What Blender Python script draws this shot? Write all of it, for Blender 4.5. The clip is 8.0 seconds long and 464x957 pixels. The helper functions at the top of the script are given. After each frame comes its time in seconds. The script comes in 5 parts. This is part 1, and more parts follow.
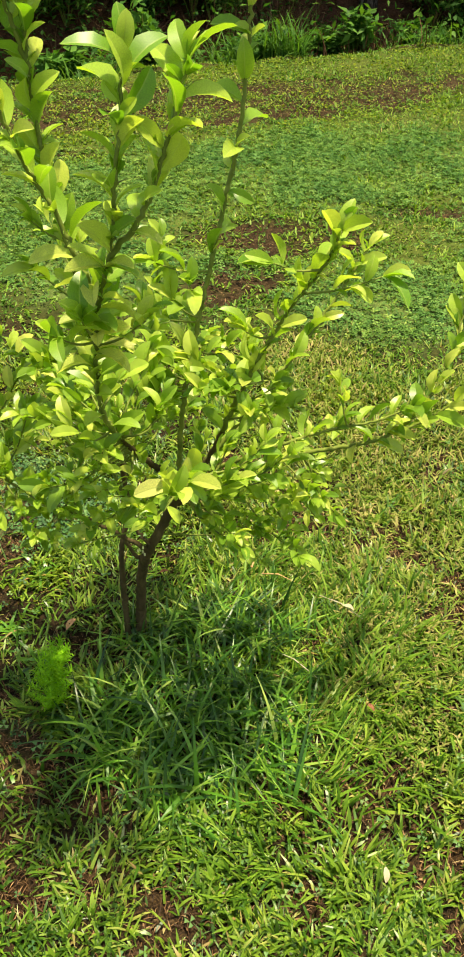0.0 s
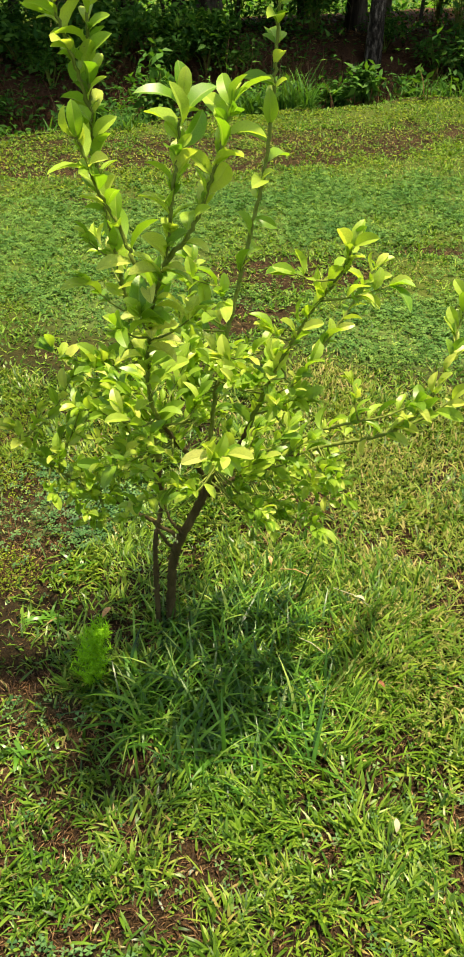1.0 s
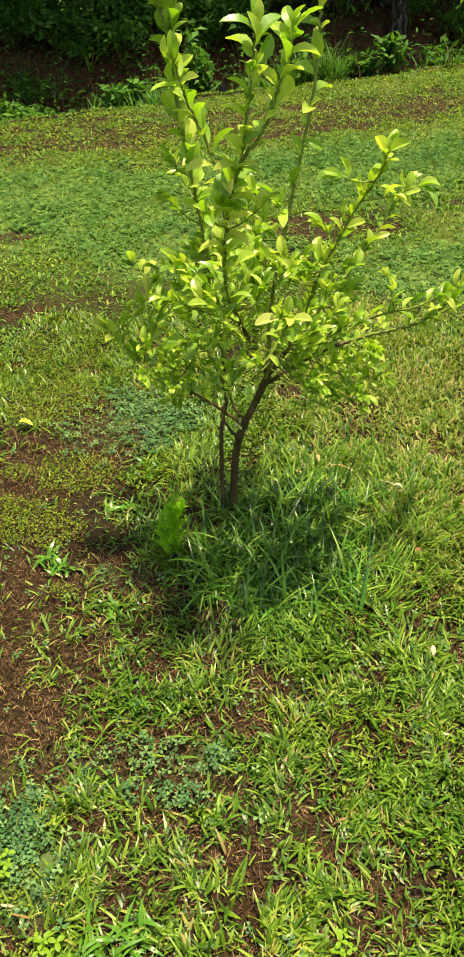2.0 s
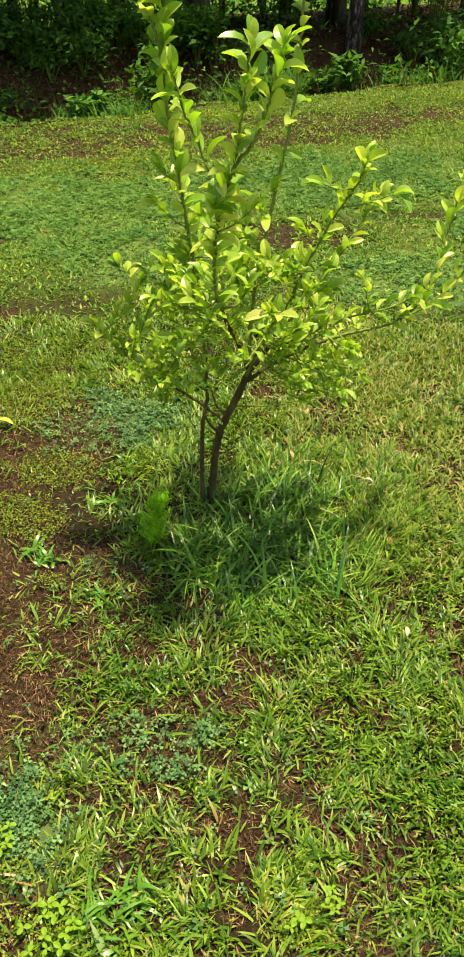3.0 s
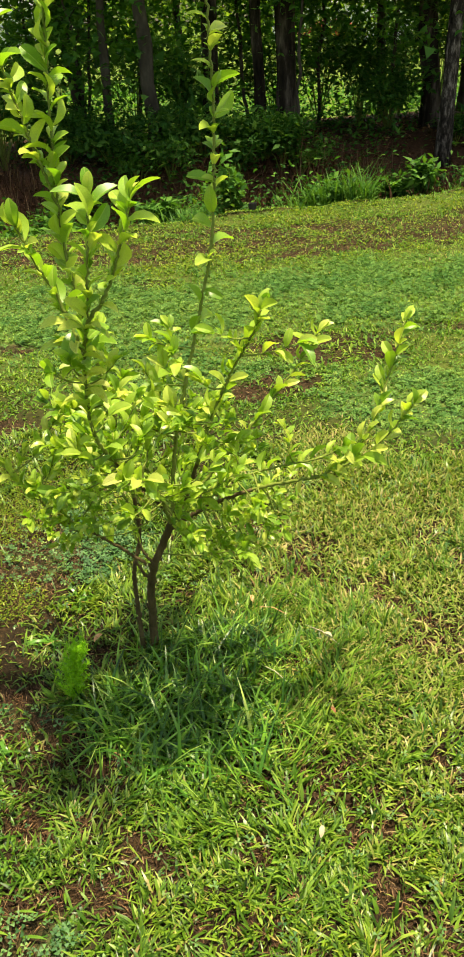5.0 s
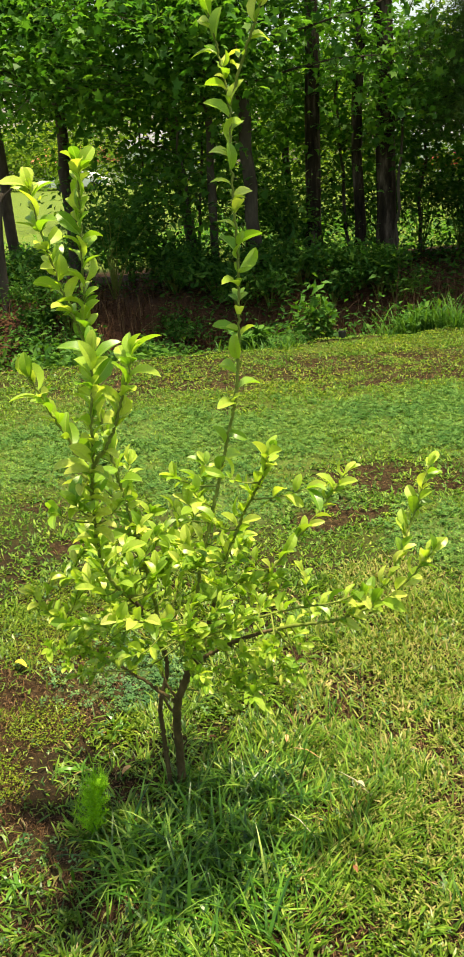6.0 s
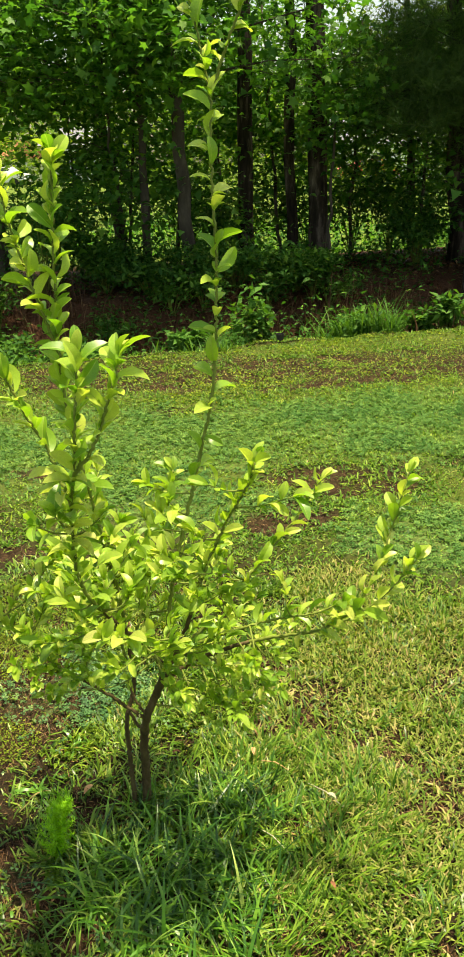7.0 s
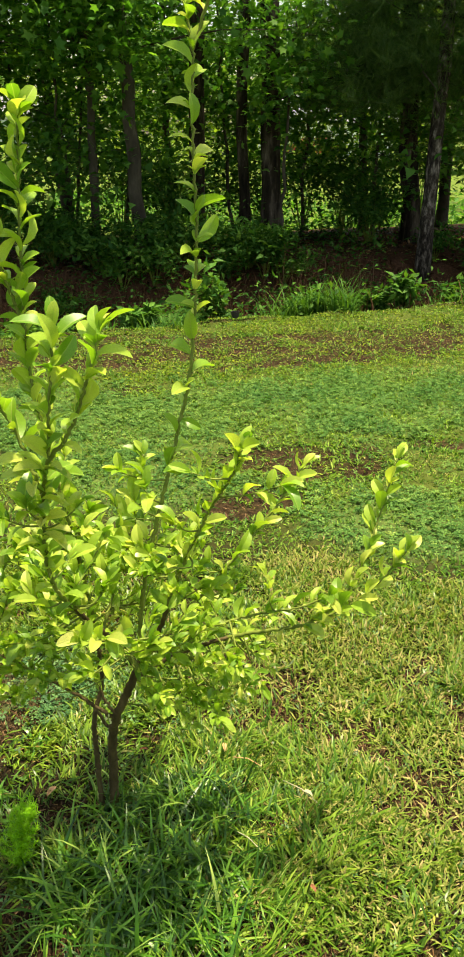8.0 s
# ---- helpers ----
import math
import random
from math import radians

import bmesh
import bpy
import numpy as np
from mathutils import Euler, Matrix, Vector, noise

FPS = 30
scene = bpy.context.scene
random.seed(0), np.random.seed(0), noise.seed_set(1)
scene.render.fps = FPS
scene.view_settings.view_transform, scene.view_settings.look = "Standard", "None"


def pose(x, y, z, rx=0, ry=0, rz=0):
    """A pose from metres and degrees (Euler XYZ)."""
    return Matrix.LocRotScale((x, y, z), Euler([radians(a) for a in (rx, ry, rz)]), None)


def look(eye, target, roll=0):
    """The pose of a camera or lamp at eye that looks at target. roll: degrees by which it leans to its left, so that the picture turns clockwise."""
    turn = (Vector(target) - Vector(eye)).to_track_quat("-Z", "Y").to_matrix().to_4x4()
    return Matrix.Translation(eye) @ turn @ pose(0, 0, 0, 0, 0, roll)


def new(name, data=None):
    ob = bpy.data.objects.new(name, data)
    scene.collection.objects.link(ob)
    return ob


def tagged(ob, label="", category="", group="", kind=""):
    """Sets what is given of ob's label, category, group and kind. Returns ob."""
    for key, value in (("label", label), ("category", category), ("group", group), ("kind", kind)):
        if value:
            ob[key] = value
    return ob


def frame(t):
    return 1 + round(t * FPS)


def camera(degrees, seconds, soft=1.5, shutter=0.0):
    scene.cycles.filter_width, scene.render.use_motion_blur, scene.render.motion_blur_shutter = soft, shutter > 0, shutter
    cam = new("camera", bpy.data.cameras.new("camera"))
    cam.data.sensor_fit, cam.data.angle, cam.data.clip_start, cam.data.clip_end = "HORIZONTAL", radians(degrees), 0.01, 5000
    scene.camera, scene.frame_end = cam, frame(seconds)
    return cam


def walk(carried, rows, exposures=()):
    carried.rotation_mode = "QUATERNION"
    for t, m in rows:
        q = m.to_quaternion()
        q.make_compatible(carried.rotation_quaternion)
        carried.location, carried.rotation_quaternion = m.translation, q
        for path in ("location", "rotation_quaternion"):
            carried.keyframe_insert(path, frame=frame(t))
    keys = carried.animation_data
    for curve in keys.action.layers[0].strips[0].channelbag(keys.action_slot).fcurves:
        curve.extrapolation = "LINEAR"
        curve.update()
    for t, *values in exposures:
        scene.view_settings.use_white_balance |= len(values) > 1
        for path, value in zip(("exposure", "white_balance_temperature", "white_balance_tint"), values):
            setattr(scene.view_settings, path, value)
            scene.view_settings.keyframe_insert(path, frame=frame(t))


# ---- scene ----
cam = camera(30.3, 8.0, soft=2.0)
PATH = [
    (0, (0.303, -1.339, 1.452), (0.175, 0.264, 0.263), 1.8),
    (0.5, (0.275, -1.377, 1.49), (0.138, 0.254, 0.342), 1.6),
    (1, (0.289, -1.565, 1.482), (0.136, 0.096, 0.377), 1.4),
    (1.5, (0.34, -1.801, 1.444), (0.111, -0.162, 0.321), 0.3),
    (2, (0.269, -1.98, 1.459), (0.044, -0.34, 0.336), -1.2),
    (2.2, (0.213, -2.024, 1.45), (0.051, -0.383, 0.319), -0.9),
    (3.3, (0.205, -2.101, 1.481), (0.089, -0.428, 0.391), 0.8),
    (3.5, (0.275, -2.085, 1.483), (0.004, -0.431, 0.392), -1.3),
    (4, (0.454, -2.044, 1.476), (0.14, -0.397, 0.386), -1.8),
    (4.2, (0.492, -2.014, 1.48), (0.167, -0.364, 0.397), -2.1),
    (5.3, (0.733, -1.713, 1.54), (0.227, 0.029, 0.697), -1.4),
    (5.5, (0.791, -1.703, 1.547), (0.184, 0.041, 0.777), -2.1),
    (6, (0.845, -1.705, 1.578), (0.168, 0.046, 0.886), -2.7),
    (6.5, (0.798, -1.707, 1.577), (0.127, 0.05, 0.897), -2.9),
    (7, (0.71, -1.676, 1.569), (0.206, 0.131, 0.875), -0.9),
    (7.5, (0.641, -1.636, 1.554), (0.242, 0.187, 0.835), 0.5),
    (8, (0.611, -1.582, 1.543), (0.238, 0.238, 0.802), 0.7),
]
walk(cam, [(t, look(eye, target, roll)) for t, eye, target, roll in PATH],
     exposures=[(0.0, 0.97, 7900, 10), (1.5, 1.02, 7900, 10), (4.2, 1.02, 7900, 10), (5.5, 1.12, 7900, 10), (8.0, 1.12, 7900, 10)])

# ---------------------------------------------------------------- light
SUN_EL, SUN_AZ = 82.0, -70.0     # degrees; azimuth from +y (away from the path) towards -x
world = bpy.data.worlds.new("sky")
scene.world = world
world.use_nodes = True
wn = world.node_tree
sky = wn.nodes.new("ShaderNodeTexSky")
sky.sky_type = "NISHITA"
sky.sun_disc = False
sky.sun_elevation = radians(SUN_EL)
sky.sun_rotation = radians(-SUN_AZ)
sky.air_density, sky.dust_density, sky.ozone_density = 1.3, 2.5, 1.0
wn.links.new(sky.outputs[0], wn.nodes["Background"].inputs[0])
wn.nodes["Background"].inputs[1].default_value = 0.11
sun_data = bpy.data.lights.new("sun", "SUN")
sun_data.energy, sun_data.angle, sun_data.color = 5.0, radians(3.0), (1.0, 0.94, 0.80)
sun = new("sun", sun_data)
sd = Vector((-math.sin(radians(SUN_AZ)) * math.cos(radians(SUN_EL)), math.cos(radians(SUN_AZ)) * math.cos(radians(SUN_EL)), math.sin(radians(SUN_EL))))
sun.matrix_world = look(sd * 40, (0, 0, 0))

rng = np.random.default_rng(7)
SLOPE = math.tan(radians(4.0))


# ---------------------------------------------------------------- small mathematics
def hash2(ix, iy, s):
    h = np.sin(ix * 127.1 + iy * 311.7 + s * 74.7) * 43758.5453
    return h - np.floor(h)


def vnoise(x, y, s=0):
    ix, iy = np.floor(x), np.floor(y)
    fx, fy = x - ix, y - iy
    fx, fy = fx * fx * (3 - 2 * fx), fy * fy * (3 - 2 * fy)
    a = hash2(ix, iy, s) * (1 - fx) + hash2(ix + 1, iy, s) * fx
    b = hash2(ix, iy + 1, s) * (1 - fx) + hash2(ix + 1, iy + 1, s) * fx
    return a * (1 - fy) + b * fy


def fbm(x, y, s=0):
    return (vnoise(x, y, s) * 4 + vnoise(x * 2.1, y * 2.1, s + 1) * 2 + vnoise(x * 4.3, y * 4.3, s + 2)) / 7


def smooth(a, b, v):
    v = np.clip((v - a) / (b - a), 0, 1)
    return v * v * (3 - 2 * v)


def edge_y(x):
    """The far edge of the lawn, where the ground falls into the ditch."""
    return 4.78 + 0.53 * np.clip(x, -9, 5) + 0.10 * (vnoise(x * 1.7, x * 0 + 3.0, 5) - 0.5)


def ground_z(x, y):
    x, y = np.asarray(x, float), np.asarray(y, float)
    e = edge_y(x)
    d = y - e
    lawn = SLOPE * np.clip(y, -30, None) + 0.016 * (fbm(x * 4, y * 4, 11) - 0.5) + 0.03 * (fbm(x * 0.9, y * 0.9, 17) - 0.5) * smooth(0.6, 2.5, np.hypot(x, y))
    top = SLOPE * e
    ditch = top - 0.62 * smooth(0.0, 1.1, d) + 0.72 * smooth(1.5, 3.0, d) + 0.10 * (fbm(x * 2, y * 2, 23) - 0.5)
    field = 0.0 + 0.25 * (fbm(x * 0.06, y * 0.06, 29) - 0.5)
    far = ditch + (field - ditch) * smooth(5.0, 11.0, d)
    return np.where(d < 0, lawn, far + (lawn - SLOPE * y) * (1 - smooth(0, 0.5, d)))


def blobs(x, y, table):
    """How far a place lies inside a set of soft ellipses: (x, y, rx, ry, degrees)."""
    v = np.zeros_like(x)
    wob = (fbm(x * 6, y * 6, 41) - 0.5) * 0.9 + (fbm(x * 17, y * 17, 43) - 0.5) * 0.5
    for cx, cy, rx, ry, ang in table:
        c, s = math.cos(radians(ang)), math.sin(radians(ang))
        u, w = ((x - cx) * c + (y - cy) * s) / rx, (-(x - cx) * s + (y - cy) * c) / ry
        v = np.maximum(v, 1 - smooth(0.65, 1.20, np.sqrt(u * u + w * w) + wob))
    return v


def soil_of(x, y):
    """Bare soil, broken up by sparse green towards the wood."""
    spots = np.maximum(0.9 * smooth(0.58, 0.66, fbm(x * 5.5 + 3, y * 8, 93)) * smooth(1.4, 0.6, y), 0.95 * smooth(0.585, 0.65, fbm(x * 12 + 9, y * 14, 95)) * smooth(0.2, -0.4, y))
    torn = 0.74 + 0.26 * smooth(0.36, 0.56, fbm(x * 15, y * 17, 89))
    spots = spots * smooth(1.3 + 1.2 * smooth(0.8, 1.3, y), 1.0 + 1.2 * smooth(0.8, 1.3, y), np.abs(x + 0.1)) * smooth(-1.6, -1.35, y)
    return np.maximum(spots, blobs(x, y, SOIL) * torn) * (1 - smooth(2.6, 3.1, y) * 0.35 * smooth(0.52, 0.64, fbm(x * 5, y * 9, 91)))


SOIL = [(-0.44, -0.40, 0.36, 0.24, 25), (-0.36, -0.52, 0.22, 0.15, 30), (-0.52, -0.78, 0.26, 0.24, 0), (-0.74, 0.10, 0.40, 0.22, 10), (-0.68, 0.48, 0.24, 0.14, 0), (-0.55, -0.12, 0.14, 0.12, 0),
        (-1.02, 1.14, 0.17, 0.07, 8), (-0.70, 1.28, 0.08, 0.04, 0), (-0.62, 0.72, 0.09, 0.05, 0), (-1.35, 1.45, 0.16, 0.06, 0), (-0.42, 0.95, 0.12, 0.07, 0), (0.22, 2.14, 0.44, 0.20, 8), (0.00, 1.66, 0.28, 0.13, 20), (0.90, 2.46, 0.24, 0.08, 5),
        (-1.45, 3.50, 1.05, 0.42, 22), (-0.55, 3.80, 1.05, 0.38, 22), (0.50, 4.20, 0.95, 0.36, 26), (-2.75, 3.10, 0.50, 0.18, 20), (1.6, 4.7, 0.6, 0.25, 25),
        (-0.06, -0.06, 0.18, 0.10, 10), (-0.36, -1.36, 0.16, 0.16, 0), (-0.95, -0.55, 0.35, 0.35, 0), (-1.3, 1.9, 0.14, 0.07, 0), (-0.14, -0.33, 0.10, 0.06, 0),
        (-0.05, -0.98, 0.07, 0.05, 0), (0.05, -0.72, 0.11, 0.05, 30), (0.40, -1.02, 0.11, 0.05, 0), (-0.12, -0.62, 0.12, 0.05, 15),
        (0.10, -0.88, 0.07, 0.04, 0), (-0.9, 2.9, 0.18, 0.07, 10), (0.47, -0.78, 0.06, 0.04, 0), (0.02, -1.14, 0.07, 0.04, 0), (0.28, -0.93, 0.06, 0.04, 20), (0.21, -0.90, 0.09, 0.045, 0), (0.15, -0.73, 0.07, 0.035, 0), (0.03, -0.58, 0.10, 0.04, 10),
        (-0.15, -0.58, 0.12, 0.05, 10), (0.10, -1.04, 0.06, 0.035, 0), (-0.32, -0.90, 0.10, 0.05, 0), (0.20, 3.72, 0.95, 0.17, 25), (-0.26, -0.23, 0.10, 0.08, 0)]
CLOVER = [(-0.32, -1.04, 0.16, 0.15, 0), (-0.10, -0.88, 0.22, 0.10, 10), (-1.05, 2.35, 1.15, 0.55, 12), (0.40, 2.95, 0.95, 0.50, 15), (0.80, 1.62, 0.55, 0.34, 5),
          (-0.38, 0.40, 0.22, 0.22, 0), (-0.45, 1.75, 0.5, 0.25, 0), (1.5, 2.3, 0.6, 0.5, 0), (-0.22, -0.30, 0.10, 0.08, 0), (-2.2, 1.9, 0.8, 0.5, 0)]
DRY = [(0.58, 0.50, 0.50, 0.80, 10), (0.62, -0.05, 0.25, 0.25, 0), (0.35, 1.1, 0.25, 0.25, 0), (0.75, 2.22, 0.30, 0.14, 0), (0.9, 0.2, 0.4, 0.5, 0), (0.9, 3.70, 0.6, 0.15, 24), (-1.9, 2.9, 0.3, 0.1, 15), (-0.45, 4.30, 1.9, 0.09, 26), (-0.1, 3.95, 2.2, 0.30, 27)]
CLUMP = [(0.13, -0.20, 0.25, 0.21, -15), (0.0, -0.20, 0.13, 0.12, 0), (0.20, 0.02, 0.16, 0.10, 0)]
MOSS = [(-0.78, 0.17, 0.06, 0.045, 0), (-0.68, 0.10, 0.05, 0.035, 0), (-0.54, -0.14, 0.15, 0.09, 0), (-0.68, -0.12, 0.13, 0.09, 0), (-0.33, -1.14, 0.09, 0.05, 0), (-0.39, -0.38, 0.04, 0.03, 0),
        (-0.18, -1.27, 0.07, 0.04, 0), (0.50, -1.12, 0.05, 0.03, 0), (0.28, -1.24, 0.05, 0.03, 0), (-0.62, -0.12, 0.20, 0.12, 0), (-0.80, 0.55, 0.3, 0.2, 0), (-0.34, -1.30, 0.12, 0.06, 0), (-0.50, 0.10, 0.12, 0.10, 0), (-0.7, 0.85, 0.3, 0.12, 0)]


# ---------------------------------------------------------------- mesh helpers
def raw_mesh(name, V, loops, starts, mat, smooth_faces=True):
    me = bpy.data.meshes.new(name)
    me.vertices.add(len(V))
    me.vertices.foreach_set("co", np.ascontiguousarray(V, dtype=np.float32).ravel())
    me.loops.add(len(loops))
    me.loops.foreach_set("vertex_index", np.ascontiguousarray(loops, dtype=np.int32))
    me.polygons.add(len(starts))
    me.polygons.foreach_set("loop_start", np.ascontiguousarray(starts, dtype=np.int32))
    me.update(calc_edges=True)
    if smooth_faces:
        me.polygons.foreach_set("use_smooth", np.ones(len(starts), dtype=bool))
    me.materials.append(mat)
    return me


def scatter(V, faces, M, P):
    """Many copies of one small shape: V (k, 3), faces, turns M (n, 3, 3), places P (n, 3)."""
    V = np.asarray(V, float)
    out = np.einsum("nij,kj->nki", M, V) + P[:, None, :]
    fl = np.concatenate([np.array(f) for f in faces])
    ft = np.array([len(f) for f in faces])
    n, k = len(P), len(V)
    loops = (fl[None, :] + (np.arange(n) * k)[:, None]).ravel()
    starts = (np.concatenate([[0], np.cumsum(ft)[:-1]])[None, :] + (np.arange(n) * len(fl))[:, None]).ravel()
    return out.reshape(-1, 3), loops, starts


def join_sets(sets):
    Vs, Ls, Ss, v0, l0 = [], [], [], 0, 0
    for V, L, S in sets:
        Vs.append(V), Ls.append(L + v0), Ss.append(S + l0)
        v0 += len(V)
        l0 += len(L)
    return np.concatenate(Vs), np.concatenate(Ls), np.concatenate(Ss)


def turns(yaw, tilt, roll, sx, sy, sz):
    """Rz(yaw) Rx(tilt) Rz(roll) with a scale, for arrays."""
    cy, sy_, ct, st, cr, sr = np.cos(yaw), np.sin(yaw), np.cos(tilt), np.sin(tilt), np.cos(roll), np.sin(roll)
    M = np.empty((len(yaw), 3, 3))
    M[:, 0, 0], M[:, 0, 1], M[:, 0, 2] = cy * cr - sy_ * ct * sr, -cy * sr - sy_ * ct * cr, sy_ * st
    M[:, 1, 0], M[:, 1, 1], M[:, 1, 2] = sy_ * cr + cy * ct * sr, -sy_ * sr + cy * ct * cr, -cy * st
    M[:, 2, 0], M[:, 2, 1], M[:, 2, 2] = st * sr, st * cr, ct
    return M * np.stack([sx, sy, sz], -1)[:, None, :]


def part(name, me, parent, label=""):
    ob = new(name, me)
    ob.parent = parent
    if label:
        tagged(ob, label)
    return ob


def empty(name, place, label, category, group=""):
    ob = new(name)
    ob.empty_display_size = 0.1
    ob.location = place
    return tagged(ob, label, category, group)


def tube(pts, radii, sides=8):
    """A tapered tube along points, with closed ends: vertices and faces."""
    pts = [Vector(p) for p in pts]
    V, Fs = [], []
    up = Vector((0.31, 0.95, 0.05))
    for i, p in enumerate(pts):
        d = (pts[min(i + 1, len(pts) - 1)] - pts[max(i - 1, 0)]).normalized()
        a = d.cross(up)
        a = a.normalized() if a.length > 1e-4 else d.orthogonal().normalized()
        b = d.cross(a)
        for k in range(sides):
            w = 2 * math.pi * k / sides
            V.append(p + (a * math.cos(w) + b * math.sin(w)) * radii[i])
    n = len(pts)
    for i in range(n - 1):
        for k in range(sides):
            k2 = (k + 1) % sides
            Fs.append((i * sides + k, i * sides + k2, (i + 1) * sides + k2, (i + 1) * sides + k))
    Fs.append(tuple(range(sides - 1, -1, -1)))
    Fs.append(tuple((n - 1) * sides + k for k in range(sides)))
    return V, Fs


def spline(ctrl, step=0.02):
    """Points along a smooth curve through the control points."""
    c = [Vector(p) for p in ctrl]
    c = [c[0] * 2 - c[1]] + c + [c[-1] * 2 - c[-2]]
    out = []
    for i in range(1, len(c) - 2):
        n = max(2, int((c[i + 1] - c[i]).length / step))
        for k in range(n):
            t = k / n
            out.append(0.5 * ((2 * c[i]) + (c[i + 1] - c[i - 1]) * t + (2 * c[i - 1] - 5 * c[i] + 4 * c[i + 1] - c[i + 2]) * t * t
                              + (3 * c[i] - 3 * c[i + 1] + c[i + 2] - c[i - 1]) * t ** 3))
    out.append(c[-2])
    return out


def simple_mesh(name, V, Fs, mat, smooth_faces=True):
    me = bpy.data.meshes.new(name)
    me.from_pydata([tuple(v) for v in V], [], Fs)
    me.materials.append(mat)
    if smooth_faces:
        me.polygons.foreach_set("use_smooth", np.ones(len(Fs), dtype=bool))
    return me


# ---------------------------------------------------------------- materials
def shader(name):
    m = bpy.data.materials.new(name)
    m.use_nodes = True
    nt = m.node_tree
    return m, nt, nt.nodes["Principled BSDF"], nt.nodes["Material Output"]


def add(nt, kind, **sets):
    n = nt.nodes.new(kind)
    for k, v in sets.items():
        n.inputs[k.replace("_", " ")].default_value = v
    return n


def ramp(nt, source, stops):
    r = nt.nodes.new("ShaderNodeValToRGB")
    el = r.color_ramp.elements
    while len(el) < len(stops):
        el.new(0.5)
    for e, (p, c) in zip(el, stops):
        e.position, e.color = p, (*c, 1)
    nt.links.new(source, r.inputs[0])
    return r.outputs[0]


def mixed(nt, fac, a, b, blend="MIX"):
    n = nt.nodes.new("ShaderNodeMix")
    n.data_type, n.blend_type = "RGBA", blend
    for sock, val in ((n.inputs[0], fac), (n.inputs[6], a), (n.inputs[7], b)):
        if isinstance(val, (int, float)):
            sock.default_value = val
        elif isinstance(val, tuple):
            sock.default_value = (*val, 1)
        else:
            nt.links.new(val, sock)
    return n.outputs[2]


def leafy(name, stops, island=True, gloss=0.45, trans=0.45, warm=(1.15, 1.1, 0.5), grain=60.0, spec=0.35, extra=None, broad=0):
    """Leaf or blade: varied colour, some gloss, and light that shines through."""
    m, nt, p, out = shader(name)
    if island:
        g = nt.nodes.new("ShaderNodeNewGeometry")
        rnd = g.outputs["Random Per Island"]
    else:
        g = nt.nodes.new("ShaderNodeObjectInfo")
        rnd = g.outputs["Random"]
    col = ramp(nt, rnd, stops)
    tc = nt.nodes.new("ShaderNodeTexCoord")
    ns = add(nt, "ShaderNodeTexNoise", Scale=grain, Detail=3.0)
    nt.links.new(tc.outputs["Object"], ns.inputs["Vector"])
    tone = ramp(nt, ns.outputs[0], [(0.3, (0.78, 0.8, 0.7)), (0.7, (1.12, 1.1, 1.0))])
    col = mixed(nt, 1.0, col, tone, "MULTIPLY")
    if broad:
        nb = add(nt, "ShaderNodeTexNoise", Scale=broad, Detail=4.0, Roughness=0.6)
        nt.links.new(tc.outputs["Object"], nb.inputs["Vector"])
        col = mixed(nt, 1.0, col, ramp(nt, nb.outputs[0], [(0.32, (0.62, 0.78, 0.8)), (0.5, (1.0, 1.0, 1.0)), (0.68, (1.32, 1.12, 1.0))]), "MULTIPLY")
    if extra:
        col = extra(nt, col, tc)
    nt.links.new(col, p.inputs["Base Color"])
    p.inputs["Roughness"].default_value = gloss
    p.inputs["Specular IOR Level"].default_value = spec
    tr = nt.nodes.new("ShaderNodeBsdfTranslucent")
    nt.links.new(mixed(nt, 1.0, col, warm, "MULTIPLY"), tr.inputs[0])
    mx = nt.nodes.new("ShaderNodeMixShader")
    mx.inputs[0].default_value = trans
    nt.links.new(p.outputs[0], mx.inputs[1])
    nt.links.new(tr.outputs[0], mx.inputs[2])
    nt.links.new(mx.outputs[0], out.inputs[0])
    return m


def solid(name, stops, scale=20.0, rough=0.8, bump=0.3, bscale=80.0, metal=0.0, stretch=None, spec=0.3):
    m, nt, p, out = shader(name)
    tc = nt.nodes.new("ShaderNodeTexCoord")
    vec = tc.outputs["Object"]
    if stretch:
        mp = nt.nodes.new("ShaderNodeMapping")
        mp.inputs["Scale"].default_value = stretch
        nt.links.new(vec, mp.inputs[0])
        vec = mp.outputs[0]
    ns = add(nt, "ShaderNodeTexNoise", Scale=scale, Detail=6.0, Roughness=0.65)
    nt.links.new(vec, ns.inputs["Vector"])
    nt.links.new(ramp(nt, ns.outputs[0], stops), p.inputs["Base Color"])
    p.inputs["Roughness"].default_value, p.inputs["Metallic"].default_value = rough, metal
    p.inputs["Specular IOR Level"].default_value = spec
    nb = add(nt, "ShaderNodeTexNoise", Scale=bscale, Detail=4.0)
    nt.links.new(vec, nb.inputs["Vector"])
    bp = add(nt, "ShaderNodeBump", Strength=bump, Distance=0.01)
    nt.links.new(nb.outputs[0], bp.inputs["Height"])
    nt.links.new(bp.outputs[0], p.inputs["Normal"])
    return m


